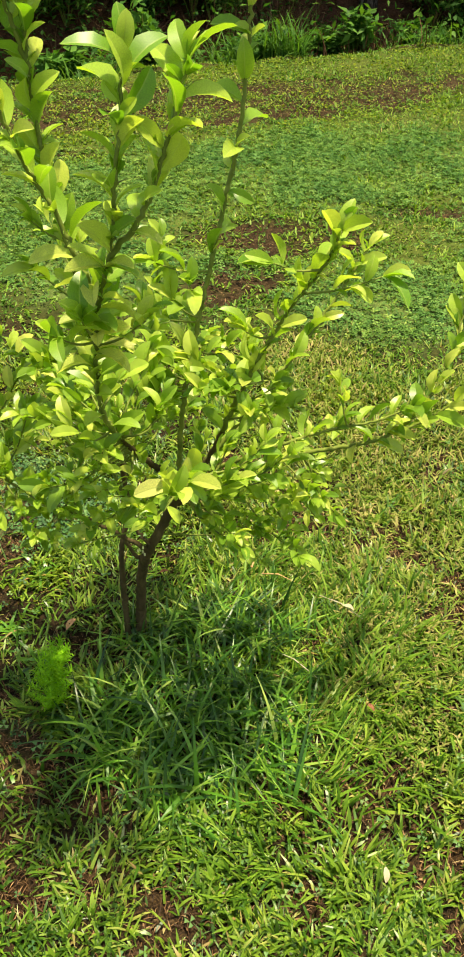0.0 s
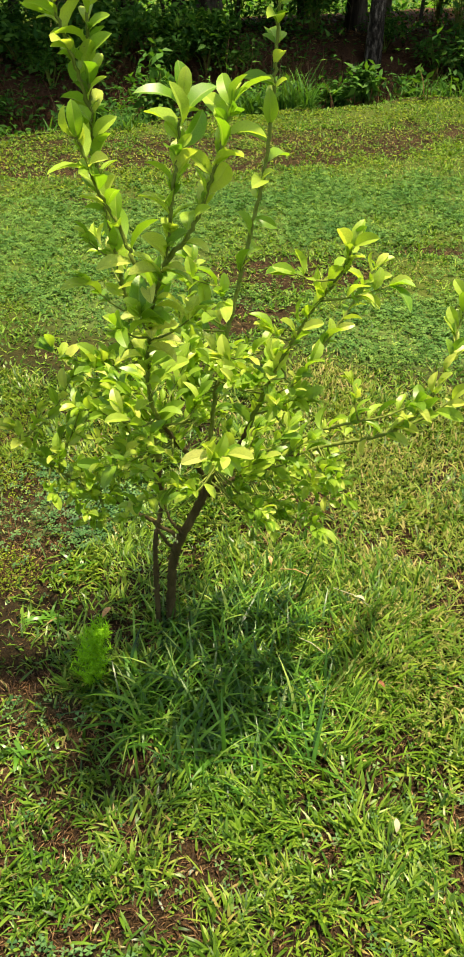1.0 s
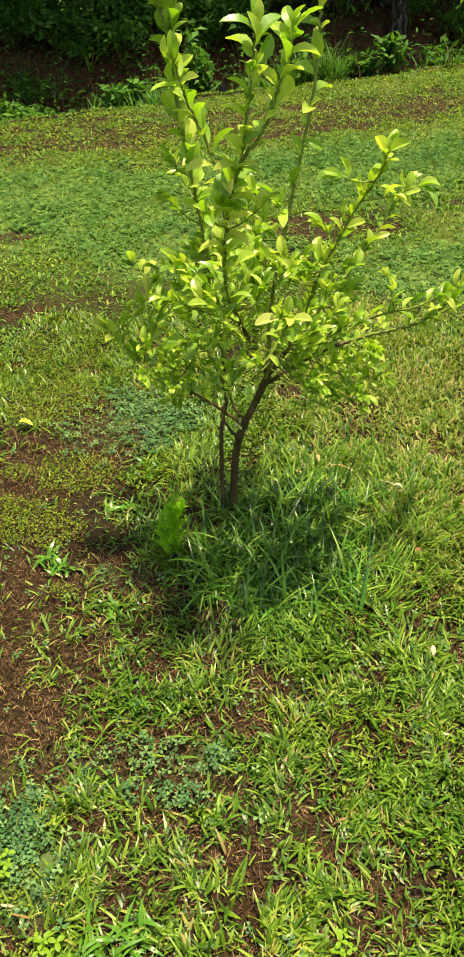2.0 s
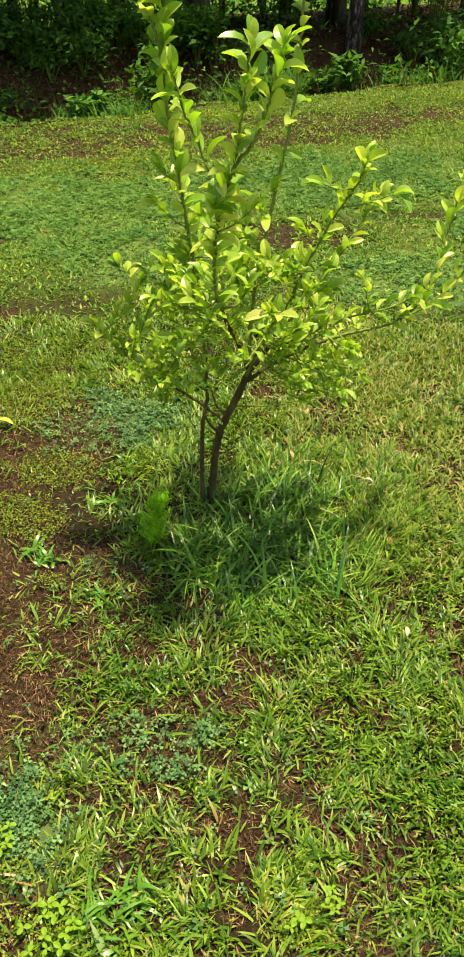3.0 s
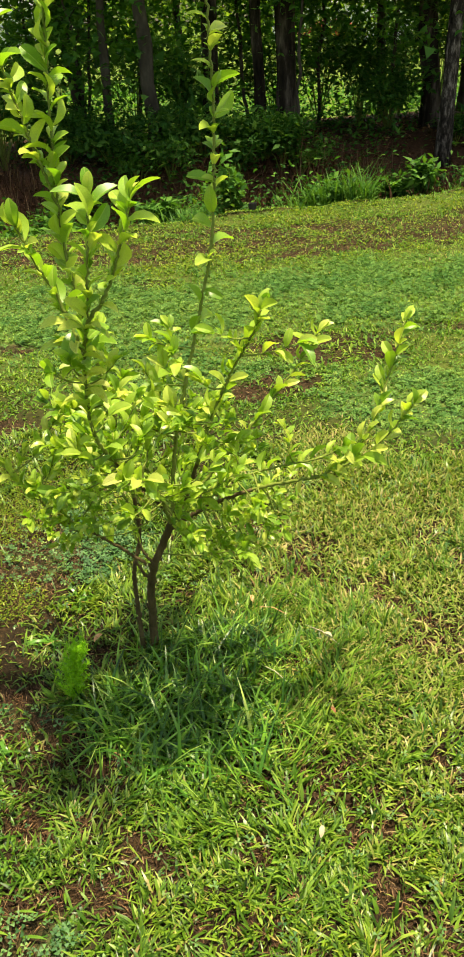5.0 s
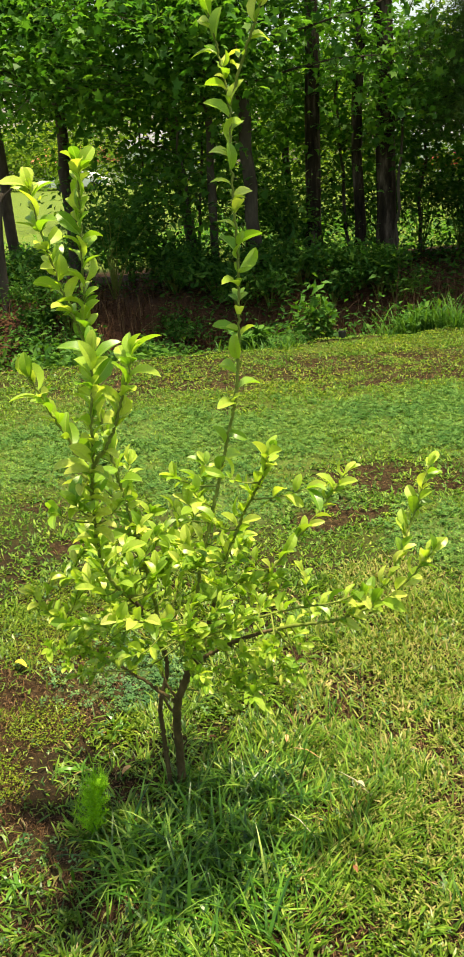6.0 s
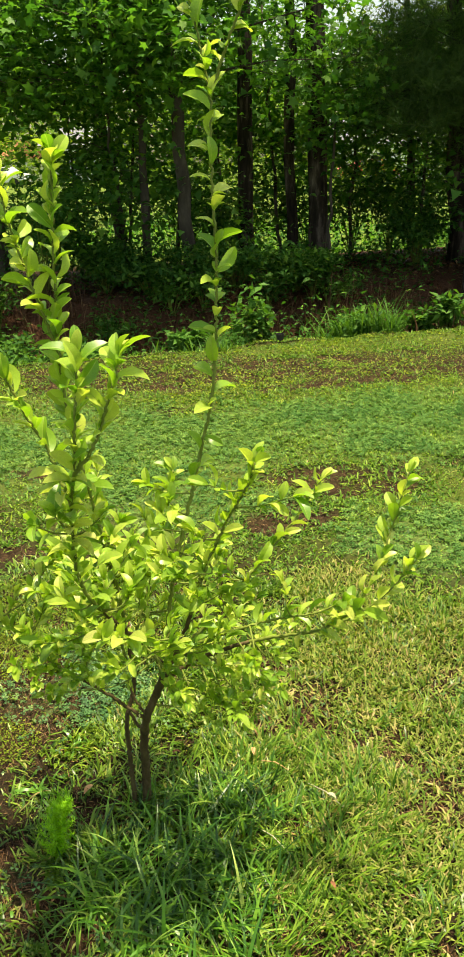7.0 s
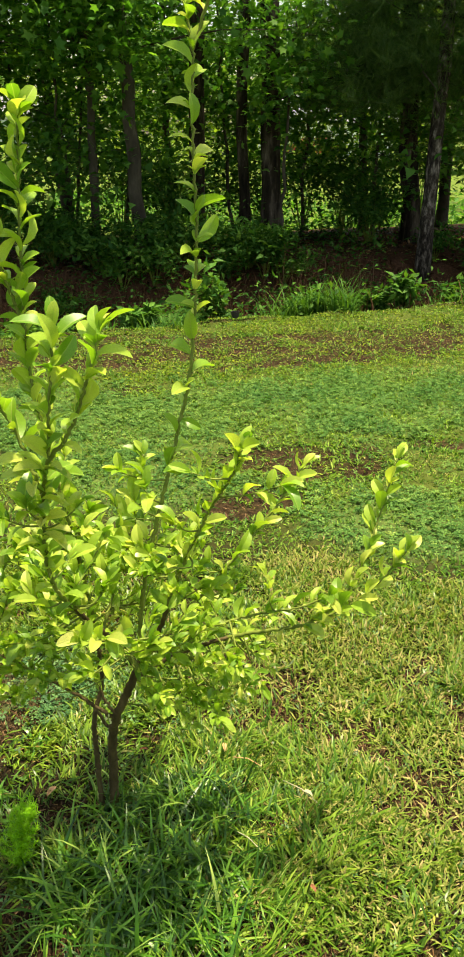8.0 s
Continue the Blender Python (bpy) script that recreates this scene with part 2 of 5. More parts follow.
def ground_material():
    m, nt, p, out = shader("ground")
    tc = nt.nodes.new("ShaderNodeTexCoord")
    n1 = add(nt, "ShaderNodeTexNoise", Scale=3.0, Detail=8.0, Roughness=0.7)
    n2 = add(nt, "ShaderNodeTexNoise", Scale=45.0, Detail=6.0, Roughness=0.75)
    n3 = add(nt, "ShaderNodeTexNoise", Scale=260.0, Detail=3.0)
    for n in (n1, n2, n3):
        nt.links.new(tc.outputs["Object"], n.inputs["Vector"])
    soil = ramp(nt, n2.outputs[0], [(0.32, (0.011, 0.0066, 0.0024)), (0.50, (0.024, 0.0145, 0.0054)), (0.62, (0.060, 0.039, 0.019)), (0.78, (0.15, 0.112, 0.070))])
    tint = ramp(nt, n1.outputs[0], [(0.35, (0.80, 0.66, 0.50)), (0.5, (1.0, 0.97, 0.9)), (0.68, (1.2, 1.2, 1.15))])
    soil = mixed(nt, 1.0, soil, tint, "MULTIPLY")
    crumb = ramp(nt, n3.outputs[0], [(0.36, (0.42, 0.40, 0.38)), (0.52, (1.0, 1.0, 1.0)), (0.66, (1.7, 1.6, 1.45))])
    soil = mixed(nt, 1.0, soil, crumb, "MULTIPLY")
    at = nt.nodes.new("ShaderNodeAttribute")
    at.attribute_name = "cover"
    # Soil and thatch under the grass, darkened to paint in shade between the blades.
    shaded_turf = ramp(nt, n2.outputs[0], [(0.3, (0.008, 0.006, 0.0025)), (0.55, (0.020, 0.014, 0.005)), (0.75, (0.055, 0.031, 0.012))])
    shaded_turf = mixed(nt, 1.0, shaded_turf, crumb, "MULTIPLY")
    field = mixed(nt, 1.0, ramp(nt, n1.outputs[0], [(0.3, (0.075, 0.14, 0.018)), (0.7, (0.135, 0.195, 0.03))]), ramp(nt, n2.outputs[0], [(0.3, (0.45, 0.45, 0.4)), (0.7, (1.25, 1.2, 1.1))]), "MULTIPLY")
    straw = ramp(nt, n2.outputs[0], [(0.3, (0.022, 0.011, 0.006)), (0.55, (0.075, 0.034, 0.016)), (0.8, (0.15, 0.08, 0.042))])
    sep = nt.nodes.new("ShaderNodeSeparateColor")
    nt.links.new(at.outputs["Color"], sep.inputs[0])
    col = mixed(nt, sep.outputs[0], soil, shaded_turf)
    col = mixed(nt, at.outputs["Alpha"], col, ramp(nt, n2.outputs[0], [(0.3, (0.035, 0.058, 0.016)), (0.7, (0.09, 0.13, 0.04))]))
    col = mixed(nt, sep.outputs[1], col, straw)
    col = mixed(nt, sep.outputs[2], col, field)
    nt.links.new(col, p.inputs["Base Color"])
    p.inputs["Roughness"].default_value = 0.95
    p.inputs["Specular IOR Level"].default_value = 0.15
    bp = add(nt, "ShaderNodeBump", Strength=0.7, Distance=0.012)
    nt.links.new(mixed(nt, 0.5, n2.outputs[0], n3.outputs[0]), bp.inputs["Height"])
    nt.links.new(bp.outputs[0], p.inputs["Normal"])
    return m


M_GROUND = ground_material()
M_GRASS = leafy("lawn_grass", [(0.0, (0.026, 0.078, 0.007)), (0.3, (0.076, 0.172, 0.014)), (0.65, (0.145, 0.268, 0.025)), (0.90, (0.225, 0.350, 0.046)), (0.96, (0.33, 0.36, 0.10)), (1.0, (0.30, 0.19, 0.09))], trans=0.36, grain=30, broad=3.5, gloss=0.38, spec=0.45)
M_COARSE = leafy("coarse_grass", [(0.0, (0.030, 0.100, 0.010)), (0.4, (0.080, 0.190, 0.017)), (0.8, (0.150, 0.290, 0.030)), (1.0, (0.25, 0.38, 0.06))], trans=0.36, grain=30, broad=5.0, gloss=0.50, spec=0.22)
M_LONG = leafy("long_grass", [(0.0, (0.014, 0.066, 0.008)), (0.5, (0.066, 0.205, 0.019)), (0.85, (0.165, 0.36, 0.036)), (1.0, (0.32, 0.44, 0.10))], trans=0.34, grain=25, gloss=0.34, spec=0.5)
M_DRY = leafy("dry_grass", [(0.0, (0.10, 0.185, 0.026)), (0.45, (0.195, 0.27, 0.052)), (0.8, (0.32, 0.33, 0.105)), (1.0, (0.43, 0.34, 0.17))], trans=0.3, grain=30, spec=0.12, gloss=0.6)
M_THATCH = leafy("dead_thatch", [(0.0, (0.022, 0.011, 0.005)), (0.45, (0.068, 0.033, 0.013)), (0.8, (0.155, 0.080, 0.034)), (1.0, (0.33, 0.21, 0.11))], trans=0.15, gloss=0.8, warm=(1, 0.9, 0.7))
M_LITTER = leafy("leaf_litter", [(0.0, (0.035, 0.016, 0.008)), (0.5, (0.085, 0.038, 0.017)), (0.85, (0.16, 0.080, 0.036)), (1.0, (0.28, 0.17, 0.09))], trans=0.15, gloss=0.8, warm=(1, 0.9, 0.7), spec=0.1)
M_CLOVER = leafy("clover", [(0.0, (0.038, 0.115, 0.026)), (0.5, (0.084, 0.200, 0.046)), (0.9, (0.140, 0.275, 0.068)), (1.0, (0.21, 0.33, 0.08))], trans=0.28, gloss=0.6, warm=(1.1, 1.15, 0.6), spec=0.12, broad=2.5)
M_NEARCLOVER = leafy("near_clover", [(0.0, (0.030, 0.092, 0.030)), (0.5, (0.066, 0.165, 0.052)), (0.9, (0.115, 0.235, 0.078)), (1.0, (0.18, 0.29, 0.09))], trans=0.22, gloss=0.5, warm=(1.1, 1.1, 0.6), spec=0.22, broad=4.0)
M_MOSS = leafy("low_weeds", [(0.0, (0.055, 0.110, 0.009)), (0.6, (0.125, 0.195, 0.014)), (1.0, (0.23, 0.285, 0.028))], trans=0.3, gloss=0.7, spec=0.15)
M_WEED = leafy("broad_weed", [(0.0, (0.10, 0.23, 0.014)), (0.6, (0.18, 0.33, 0.020)), (1.0, (0.30, 0.43, 0.028))], trans=0.4, gloss=0.5, spec=0.25)
M_BARK = solid("citrus_bark", [(0.3, (0.042, 0.034, 0.015)), (0.55, (0.090, 0.068, 0.030)), (0.75, (0.19, 0.145, 0.072))], scale=30, stretch=(1, 1, 0.25), bump=0.6, bscale=120, spec=0.1)
M_GREENWOOD = solid("green_wood", [(0.3, (0.095, 0.135, 0.020)), (0.7, (0.19, 0.235, 0.045))], scale=30, rough=0.6, bump=0.15, spec=0.15)
M_THORN = solid("thorn", [(0.3, (0.14, 0.19, 0.05)), (0.7, (0.25, 0.28, 0.09))], scale=30, rough=0.5, bump=0.1)


def midrib(nt, col, tc):
    """A paler rib along the middle of a leaf and faint side veins."""
    sep = nt.nodes.new("ShaderNodeSeparateXYZ")
    nt.links.new(tc.outputs["Generated"], sep.inputs[0])
    d = nt.nodes.new("ShaderNodeMath")
    d.operation = "SUBTRACT"
    d.inputs[1].default_value = 0.5
    nt.links.new(sep.outputs[0], d.inputs[0])
    a = nt.nodes.new("ShaderNodeMath")
    a.operation = "ABSOLUTE"
    nt.links.new(d.outputs[0], a.inputs[0])
    rib = ramp(nt, a.outputs[0], [(0.0, (1, 1, 1)), (0.05, (0, 0, 0))])
    return mixed(nt, rib, col, mixed(nt, 0.5, col, (0.42, 0.5, 0.14)))


M_LEAF = leafy("citrus_leaf", [(0.0, (0.14, 0.30, 0.030)), (0.3, (0.26, 0.43, 0.048)), (0.7, (0.39, 0.53, 0.075)), (1.0, (0.53, 0.60, 0.13))], island=False, gloss=0.36, trans=0.44, grain=45, spec=0.45, warm=(1.28, 1.40, 0.62), extra=midrib)
M_LEAFJ = leafy("citrus_leaf_joined", [(0.0, (0.13, 0.27, 0.030)), (0.4, (0.25, 0.40, 0.048)), (0.8, (0.38, 0.51, 0.078)), (1.0, (0.53, 0.59, 0.13))], gloss=0.36, trans=0.44, grain=45, spec=0.45, warm=(1.28, 1.40, 0.62))
M_PALE = leafy("pale_leaf", [(0.0, (0.46, 0.57, 0.11)), (0.5, (0.58, 0.66, 0.16)), (1.0, (0.70, 0.70, 0.25))], island=False, gloss=0.40, trans=0.55, grain=35, spec=0.35, warm=(1.25, 1.25, 0.75), extra=midrib)
M_BUD = solid("bud", [(0.3, (0.55, 0.6, 0.2)), (0.7, (0.75, 0.75, 0.45))], rough=0.5, bump=0.1)
M_FENNEL = leafy("feathery_weed", [(0.0, (0.16, 0.44, 0.014)), (0.6, (0.24, 0.54, 0.019)), (1.0, (0.33, 0.62, 0.028))], trans=0.4, gloss=0.6)
M_GUM = leafy("tree_leaf", [(0.0, (0.042, 0.150, 0.027)), (0.5, (0.084, 0.240, 0.040)), (0.85, (0.125, 0.300, 0.050)), (1.0, (0.18, 0.36, 0.06))], trans=0.52, gloss=0.5, grain=8, warm=(1.05, 1.15, 0.5), spec=0.2)
# Darker copy of M_GUM: the wood's shade is put into the leaf colour.
M_UNDER = leafy("shade_darkened_leaf", [(0.0, (0.022, 0.090, 0.017)), (0.5, (0.045, 0.145, 0.025)), (0.85, (0.075, 0.19, 0.032)), (1.0, (0.12, 0.25, 0.040))], trans=0.45, gloss=0.6, grain=8, spec=0.12)
M_SHRUB = leafy("shrub_leaf", [(0.0, (0.028, 0.100, 0.016)), (0.5, (0.060, 0.175, 0.026)), (1.0, (0.105, 0.24, 0.036))], trans=0.4, gloss=0.55, grain=10, spec=0.15)
M_PINEBARK = solid("pine_bark", [(0.34, (0.010, 0.008, 0.006)), (0.50, (0.034, 0.026, 0.018)), (0.62, (0.12, 0.095, 0.072)), (0.72, (0.24, 0.20, 0.16))], scale=9, stretch=(1, 1, 0.22), bump=1.0, bscale=22, rough=0.95, spec=0.1)
M_FLAKY = solid("flaky_pine_bark", [(0.34, (0.012, 0.009, 0.007)), (0.50, (0.045, 0.036, 0.028)), (0.60, (0.17, 0.145, 0.12)), (0.72, (0.36, 0.32, 0.28))], scale=24, stretch=(1, 1, 0.40), bump=1.0, bscale=40, rough=0.95, spec=0.1)
M_GREYBARK = solid("grey_bark", [(0.30, (0.032, 0.027, 0.019)), (0.55, (0.080, 0.067, 0.050)), (0.75, (0.16, 0.135, 0.10))], scale=7, stretch=(1, 1, 0.4), bump=0.6, bscale=30, rough=0.95, spec=0.1)
M_BRUSH = leafy("dry_brush", [(0.0, (0.035, 0.018, 0.009)), (0.6, (0.095, 0.052, 0.026)), (1.0, (0.21, 0.135, 0.075))], trans=0.1, gloss=0.9, warm=(1, 0.9, 0.7), spec=0.1)
M_NEEDLE = leafy("pine_needle", [(0.0, (0.045, 0.095, 0.030)), (0.6, (0.075, 0.150, 0.045)), (1.0, (0.115, 0.20, 0.060))], trans=0.4, gloss=0.6, spec=0.1)
M_FARLEAF = leafy("far_leaf", [(0.0, (0.06, 0.14, 0.025)), (0.6, (0.12, 0.23, 0.035)), (1.0, (0.21, 0.32, 0.05))], trans=0.55, gloss=0.7, grain=2, spec=0.1)
M_PLASTIC = solid("dark_plastic", [(0.3, (0.012, 0.011, 0.010)), (0.7, (0.030, 0.027, 0.024))], rough=0.6)
M_WHITE = solid("white_siding", [(0.3, (0.72, 0.72, 0.70)), (0.7, (0.82, 0.82, 0.80))], scale=2, rough=0.6, bump=0.05)
M_ROOF = solid("roof_shingle", [(0.3, (0.16, 0.17, 0.19)), (0.7, (0.25, 0.26, 0.28))], scale=6, rough=0.9)
M_REDROOF = solid("red_roof", [(0.3, (0.38, 0.13, 0.07)), (0.7, (0.5, 0.2, 0.11))], scale=3, rough=0.8)
M_RED = solid("red_paint", [(0.3, (0.32, 0.03, 0.025)), (0.7, (0.40, 0.045, 0.035))], scale=2, rough=0.4, bump=0.02)
M_GLASS = solid("dark_window", [(0.3, (0.02, 0.025, 0.03)), (0.7, (0.04, 0.05, 0.06))], scale=2, rough=0.1, bump=0.0, spec=0.6)
M_TYRE = solid("tyre", [(0.3, (0.02, 0.02, 0.02)), (0.7, (0.035, 0.035, 0.035))], rough=0.9)


# ---------------------------------------------------------------- ground
def axis(lo, hi, fine, fine_lo, fine_hi, grow=1.13):
    a = list(np.arange(fine_lo, fine_hi + 1e-6, fine))
    s, v = fine, fine_hi
    while v < hi:
        s *= grow
        v += s
        a.append(v)
    s, v = fine, fine_lo
    while v > lo:
        s *= grow
        v -= s
        a.insert(0, v)
    return np.array(a)


def outer_lawn(x, y):
    """1 where the lawn lies too far out for single blades."""
    return np.clip(np.maximum(np.abs(x + 0.1) - 0.95 - 1.2 * smooth(0.8, 1.3, y), -1.3 - y) / 0.35, 0, 1)


def build_ground():
    gx, gy = axis(-600, 600, 0.045, -1.4, 1.4, 1.10), axis(-300, 900, 0.045, -1.6, 5.2, 1.10)
    X, Y = np.meshgrid(gx, gy)
    Z = ground_z(X, Y)
    soil = soil_of(X, Y)
    Z = Z - 0.012 * soil * (np.hypot(X, Y) < 6) + 0.006 * (fbm(X * 30, Y * 30, 51) - 0.5) * soil
    nx, ny = len(gx), len(gy)
    i = np.arange(nx * ny).reshape(ny, nx)
    quads = np.stack([i[:-1, :-1], i[:-1, 1:], i[1:, 1:], i[1:, :-1]], -1).reshape(-1, 4)
    me = raw_mesh("ground", np.stack([X, Y, Z], -1).reshape(-1, 3), quads.ravel(), np.arange(len(quads)) * 4, M_GROUND)
    d = Y - edge_y(X)
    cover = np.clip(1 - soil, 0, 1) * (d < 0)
    wood = smooth(-0.05, 0.5, d) * (1 - smooth(6.5, 9, d))
    fld = np.maximum(np.maximum(smooth(7.0, 9.5, d), 0.50 * smooth(0.9, 2.0, Y) * (d < 0) * (1 - np.sqrt(soil))), 0.46 * outer_lawn(X, Y) * (d < 0) * (1 - 0.8 * soil))
    col = me.color_attributes.new("cover", "FLOAT_COLOR", "POINT")
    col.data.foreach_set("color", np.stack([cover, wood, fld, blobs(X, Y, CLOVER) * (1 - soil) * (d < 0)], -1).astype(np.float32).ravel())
    return tagged(new("ground", me), "mown lawn with bare brown soil patches, a ditch and a field beyond", "ground", kind="structure")


build_ground()


# ---------------------------------------------------------------- lawn plants
def blade(bend, rows=3, droop=0.0):
    """A flat, tapering, bent blade 1 long and 1 wide, rooted at the origin."""
    V, Fs = [], []
    y = z = 0.0
    a = 0.12
    w = [0.75, 1.0, 0.8, 0.55, 0.3][:rows]
    for i in range(rows):
        V += [(-0.5 * w[i], y, z), (0.5 * w[i], y, z)]
        y += math.sin(a) / rows
        z += math.cos(a) / rows
        a += bend / rows + droop * i
    V.append((0, y, z))
    for i in range(rows - 1):
        Fs.append((2 * i, 2 * i + 1, 2 * i + 3, 2 * i + 2))
    Fs.append((2 * rows - 2, 2 * rows - 1, 2 * rows))
    return V, Fs


BLADES = [blade(0.3), blade(0.8), blade(1.3), blade(1.7)]


def sow(n, x0, x1, y0, y1, keep):
    """Random places in a rectangle, thinned by keep(x, y) in 0..1."""
    x, y = rng.uniform(x0, x1, n), rng.uniform(y0, y1, n)
    soft = 0.25 * (0.4 + vnoise(x * 6, y * 6, 97))
    rim = np.clip(np.minimum(np.minimum(x - x0, x1 - x), y - y0) / soft, 0, 1)
    k = rng.random(n) < keep(x, y) * rim
    return x[k], y[k]


def grow(name, mat, label, sites, length, width, tilt, category="grass", shapes=BLADES, sink=0.004, aim=None):
    """One sheet of blades: sites (x, y); length, width and tilt are (mean, spread)."""
    x, y = sites
    n = len(x)
    pick = rng.integers(0, len(shapes), n)
    ln = np.clip(rng.normal(*length, n), length[0] * 0.35, length[0] * 2.2)
    wd = np.clip(rng.normal(*width, n), width[0] * 0.4, width[0] * 2)
    yaw = rng.uniform(0, 2 * math.pi, n) if aim is None else aim(x, y)
    M = turns(yaw, -np.abs(rng.normal(*tilt, n)), rng.normal(0, 0.15, n), wd, ln, ln)
    P = np.stack([x, y, ground_z(x, y) - sink], -1)
    sets = [scatter(*shapes[k], M[pick == k], P[pick == k]) for k in range(len(shapes))]
    return tagged(new(name, raw_mesh(name, *join_sets(sets), mat)), label, category, kind="stuff")


def in_lawn(x, y):
    return (y < edge_y(x) + 0.05).astype(float)


def cover_of(x, y):
    soil, clo, dry = soil_of(x, y), blobs(x, y, CLOVER), blobs(x, y, DRY)
    clump = blobs(x, y, CLUMP)
    patch = 0.30 + 0.95 * smooth(0.32, 0.55, fbm(x * 8, y * 8, 61)) * (0.6 + 0.6 * smooth(0.35, 0.6, fbm(x * 22, y * 22, 65)))
    left = 1 - smooth(-0.18, -0.48, x) * (0.30 + 0.62 * smooth(0.35, 0.0, y) * smooth(-1.0, -0.75, y)) * smooth(2.0, 1.3, y)
    return soil, clo, dry, clump, patch, left


def keep_grass(x, y):
    soil, clo, dry, clump, patch, left = cover_of(x, y)
    rim = 1 - 0.35 * smooth(1.5, 1.0, edge_y(x) - y)
    return rim * in_lawn(x, y) * np.clip((1 - 0.94 * soil) * (1 - (0.8 - 0.4 * smooth(1.2, 2.0, y)) * clo) * (1 - 0.5 * dry) * (1 - 0.95 * clump) * patch * left, 0, 1)


def keep_dry(x, y):
    soil, clo, dry, clump, patch, left = cover_of(x, y)
    return in_lawn(x, y) * np.clip((0.9 - 0.4 * smooth(2.8, 3.3, y)) * dry + 0.03, 0, 1) * (1 - 0.9 * soil) * (1 - 0.7 * clo)


def keep_clover(x, y):
    soil, clo = blobs(x, y, SOIL), blobs(x, y, CLOVER)
    return in_lawn(x, y) * np.clip(clo * (1 - 0.85 * soil) * (0.3 + 0.9 * smooth(0.35, 0.6, fbm(x * 5, y * 5, 67))) + 0.015, 0, 1)


def drift(x, y):
    """Neighbouring blades lean much the same way."""
    return 9.0 * vnoise(x * 7, y * 7, 31) + 4.0 * vnoise(x * 19, y * 19, 33) + rng.normal(0, 0.75, len(x))


LAID = [blade(0.25, 2), blade(0.6, 2), blade(1.0, 2)]
FLAT3 = [blade(0.2), blade(0.55), blade(0.95)]


def beyond(x, y):
    """The lawn past the tree, within reach of a walk along its near side."""
    return (np.abs(x - 0.1 + 0.26 * (y - 1.0)) < 1.60 + 0.38 * (y - 1.0)).astype(float)


grow("lawn_grass", M_GRASS, "short broad-bladed yellow-green lawn grass", sow(120000, -1.05, 1.15, -1.6, 1.15, keep_grass), (0.034, 0.012), (0.0050, 0.0014), (0.80, 0.40), shapes=FLAT3, aim=drift)
grow("lawn_grass", M_COARSE, "coarse dark green blades among the lawn grass", sow(38000, -1.05, 1.15, -1.6, 1.15, lambda x, y: keep_grass(x, y) * smooth(0.42, 0.58, fbm(x * 4.5, y * 4.5, 57))), (0.042, 0.014), (0.0056, 0.0015), (0.90, 0.40), shapes=FLAT3, aim=drift)
grow("lawn_grass", M_GRASS, "fine short lawn grass between the broader blades", sow(150000, -1.05, 1.15, -1.6, 1.15, keep_grass), (0.024, 0.010), (0.0036, 0.0011), (0.75, 0.40), shapes=LAID)
grow("lawn_grass", M_COARSE, "short lawn grass thinning between bare patches", sow(470000, -3.0, 2.2, 0.30, 5.3, lambda x, y: beyond(x, y) * keep_grass(x, y) * np.where(x > -0.84, smooth(0.9, 1.2, y), 1.0)), (0.024, 0.008), (0.0062, 0.002), (1.0, 0.35), shapes=LAID)
grow("lawn_grass", M_COARSE, "thin creeping grass along the worn far edge of the lawn", sow(150000, -3.0, 2.2, 2.5, 5.4, lambda x, y: in_lawn(x, y) * beyond(x, y) * (1 - 0.97 * soil_of(x, y)) * (0.03 + 0.80 * smooth(0.45, 0.58, fbm(x * 3.2, y * 5.5, 103)))), (0.020, 0.006), (0.0065, 0.002), (1.1, 0.3), shapes=LAID)
grow("dry_grass", M_DRY, "sun-bleached lawn grass beside the tree", sow(80000, -0.05, 1.3, -0.6, 1.5, keep_dry), (0.030, 0.010), (0.0048, 0.0012), (0.8, 0.4), shapes=LAID)
grow("dry_grass", M_DRY, "sun-dried straw-yellow lawn grass", sow(190000, -2.6, 1.6, -1.0, 5.2, lambda x, y: keep_dry(x, y) * np.where(y > 1, beyond(x, y), 1)), (0.022, 0.008), (0.0042, 0.0011), (1.05, 0.4), shapes=LAID)
grow("dead_thatch", M_THATCH, "matted reddish-brown thatch in the worn patches", sow(130000, -1.05, 1.1, -1.55, 1.0, lambda x, y: np.clip(0.16 + soil_of(x, y) * (0.25 + 0.85 * smooth(0.40, 0.56, fbm(x * 9, y * 9, 85))), 0, 1)), (0.017, 0.007), (0.0016, 0.0005), (0.85, 0.5), shapes=LAID)
grow("dead_thatch", M_THATCH, "dead brown thatch lying on bare soil", sow(85000, -2.6, 1.6, -1.6, 4.6, lambda x, y: in_lawn(x, y) * np.where(y > 1, beyond(x, y), 1) * np.clip(soil_of(x, y) * (0.35 + 0.65 * smooth(0.4, 0.6, fbm(x * 11, y * 11, 83))) + 0.12 + 0.4 * smooth(1.5, 1.0, edge_y(x) - y), 0, 1)), (0.018, 0.007), (0.0026, 0.0008), (1.1, 0.4), shapes=LAID)
grow("long_grass", M_LONG, "long dark-green arching grass round the trunk", sow(4600, -0.35, 0.55, -0.60, 0.25, lambda x, y: np.clip(blobs(x, y, CLUMP) * 0.9, 0, 1)), (0.120, 0.040), (0.0068, 0.0020), (0.75, 0.38),
     shapes=[blade(0.5, 5), blade(1.0, 5), blade(1.6, 5)])
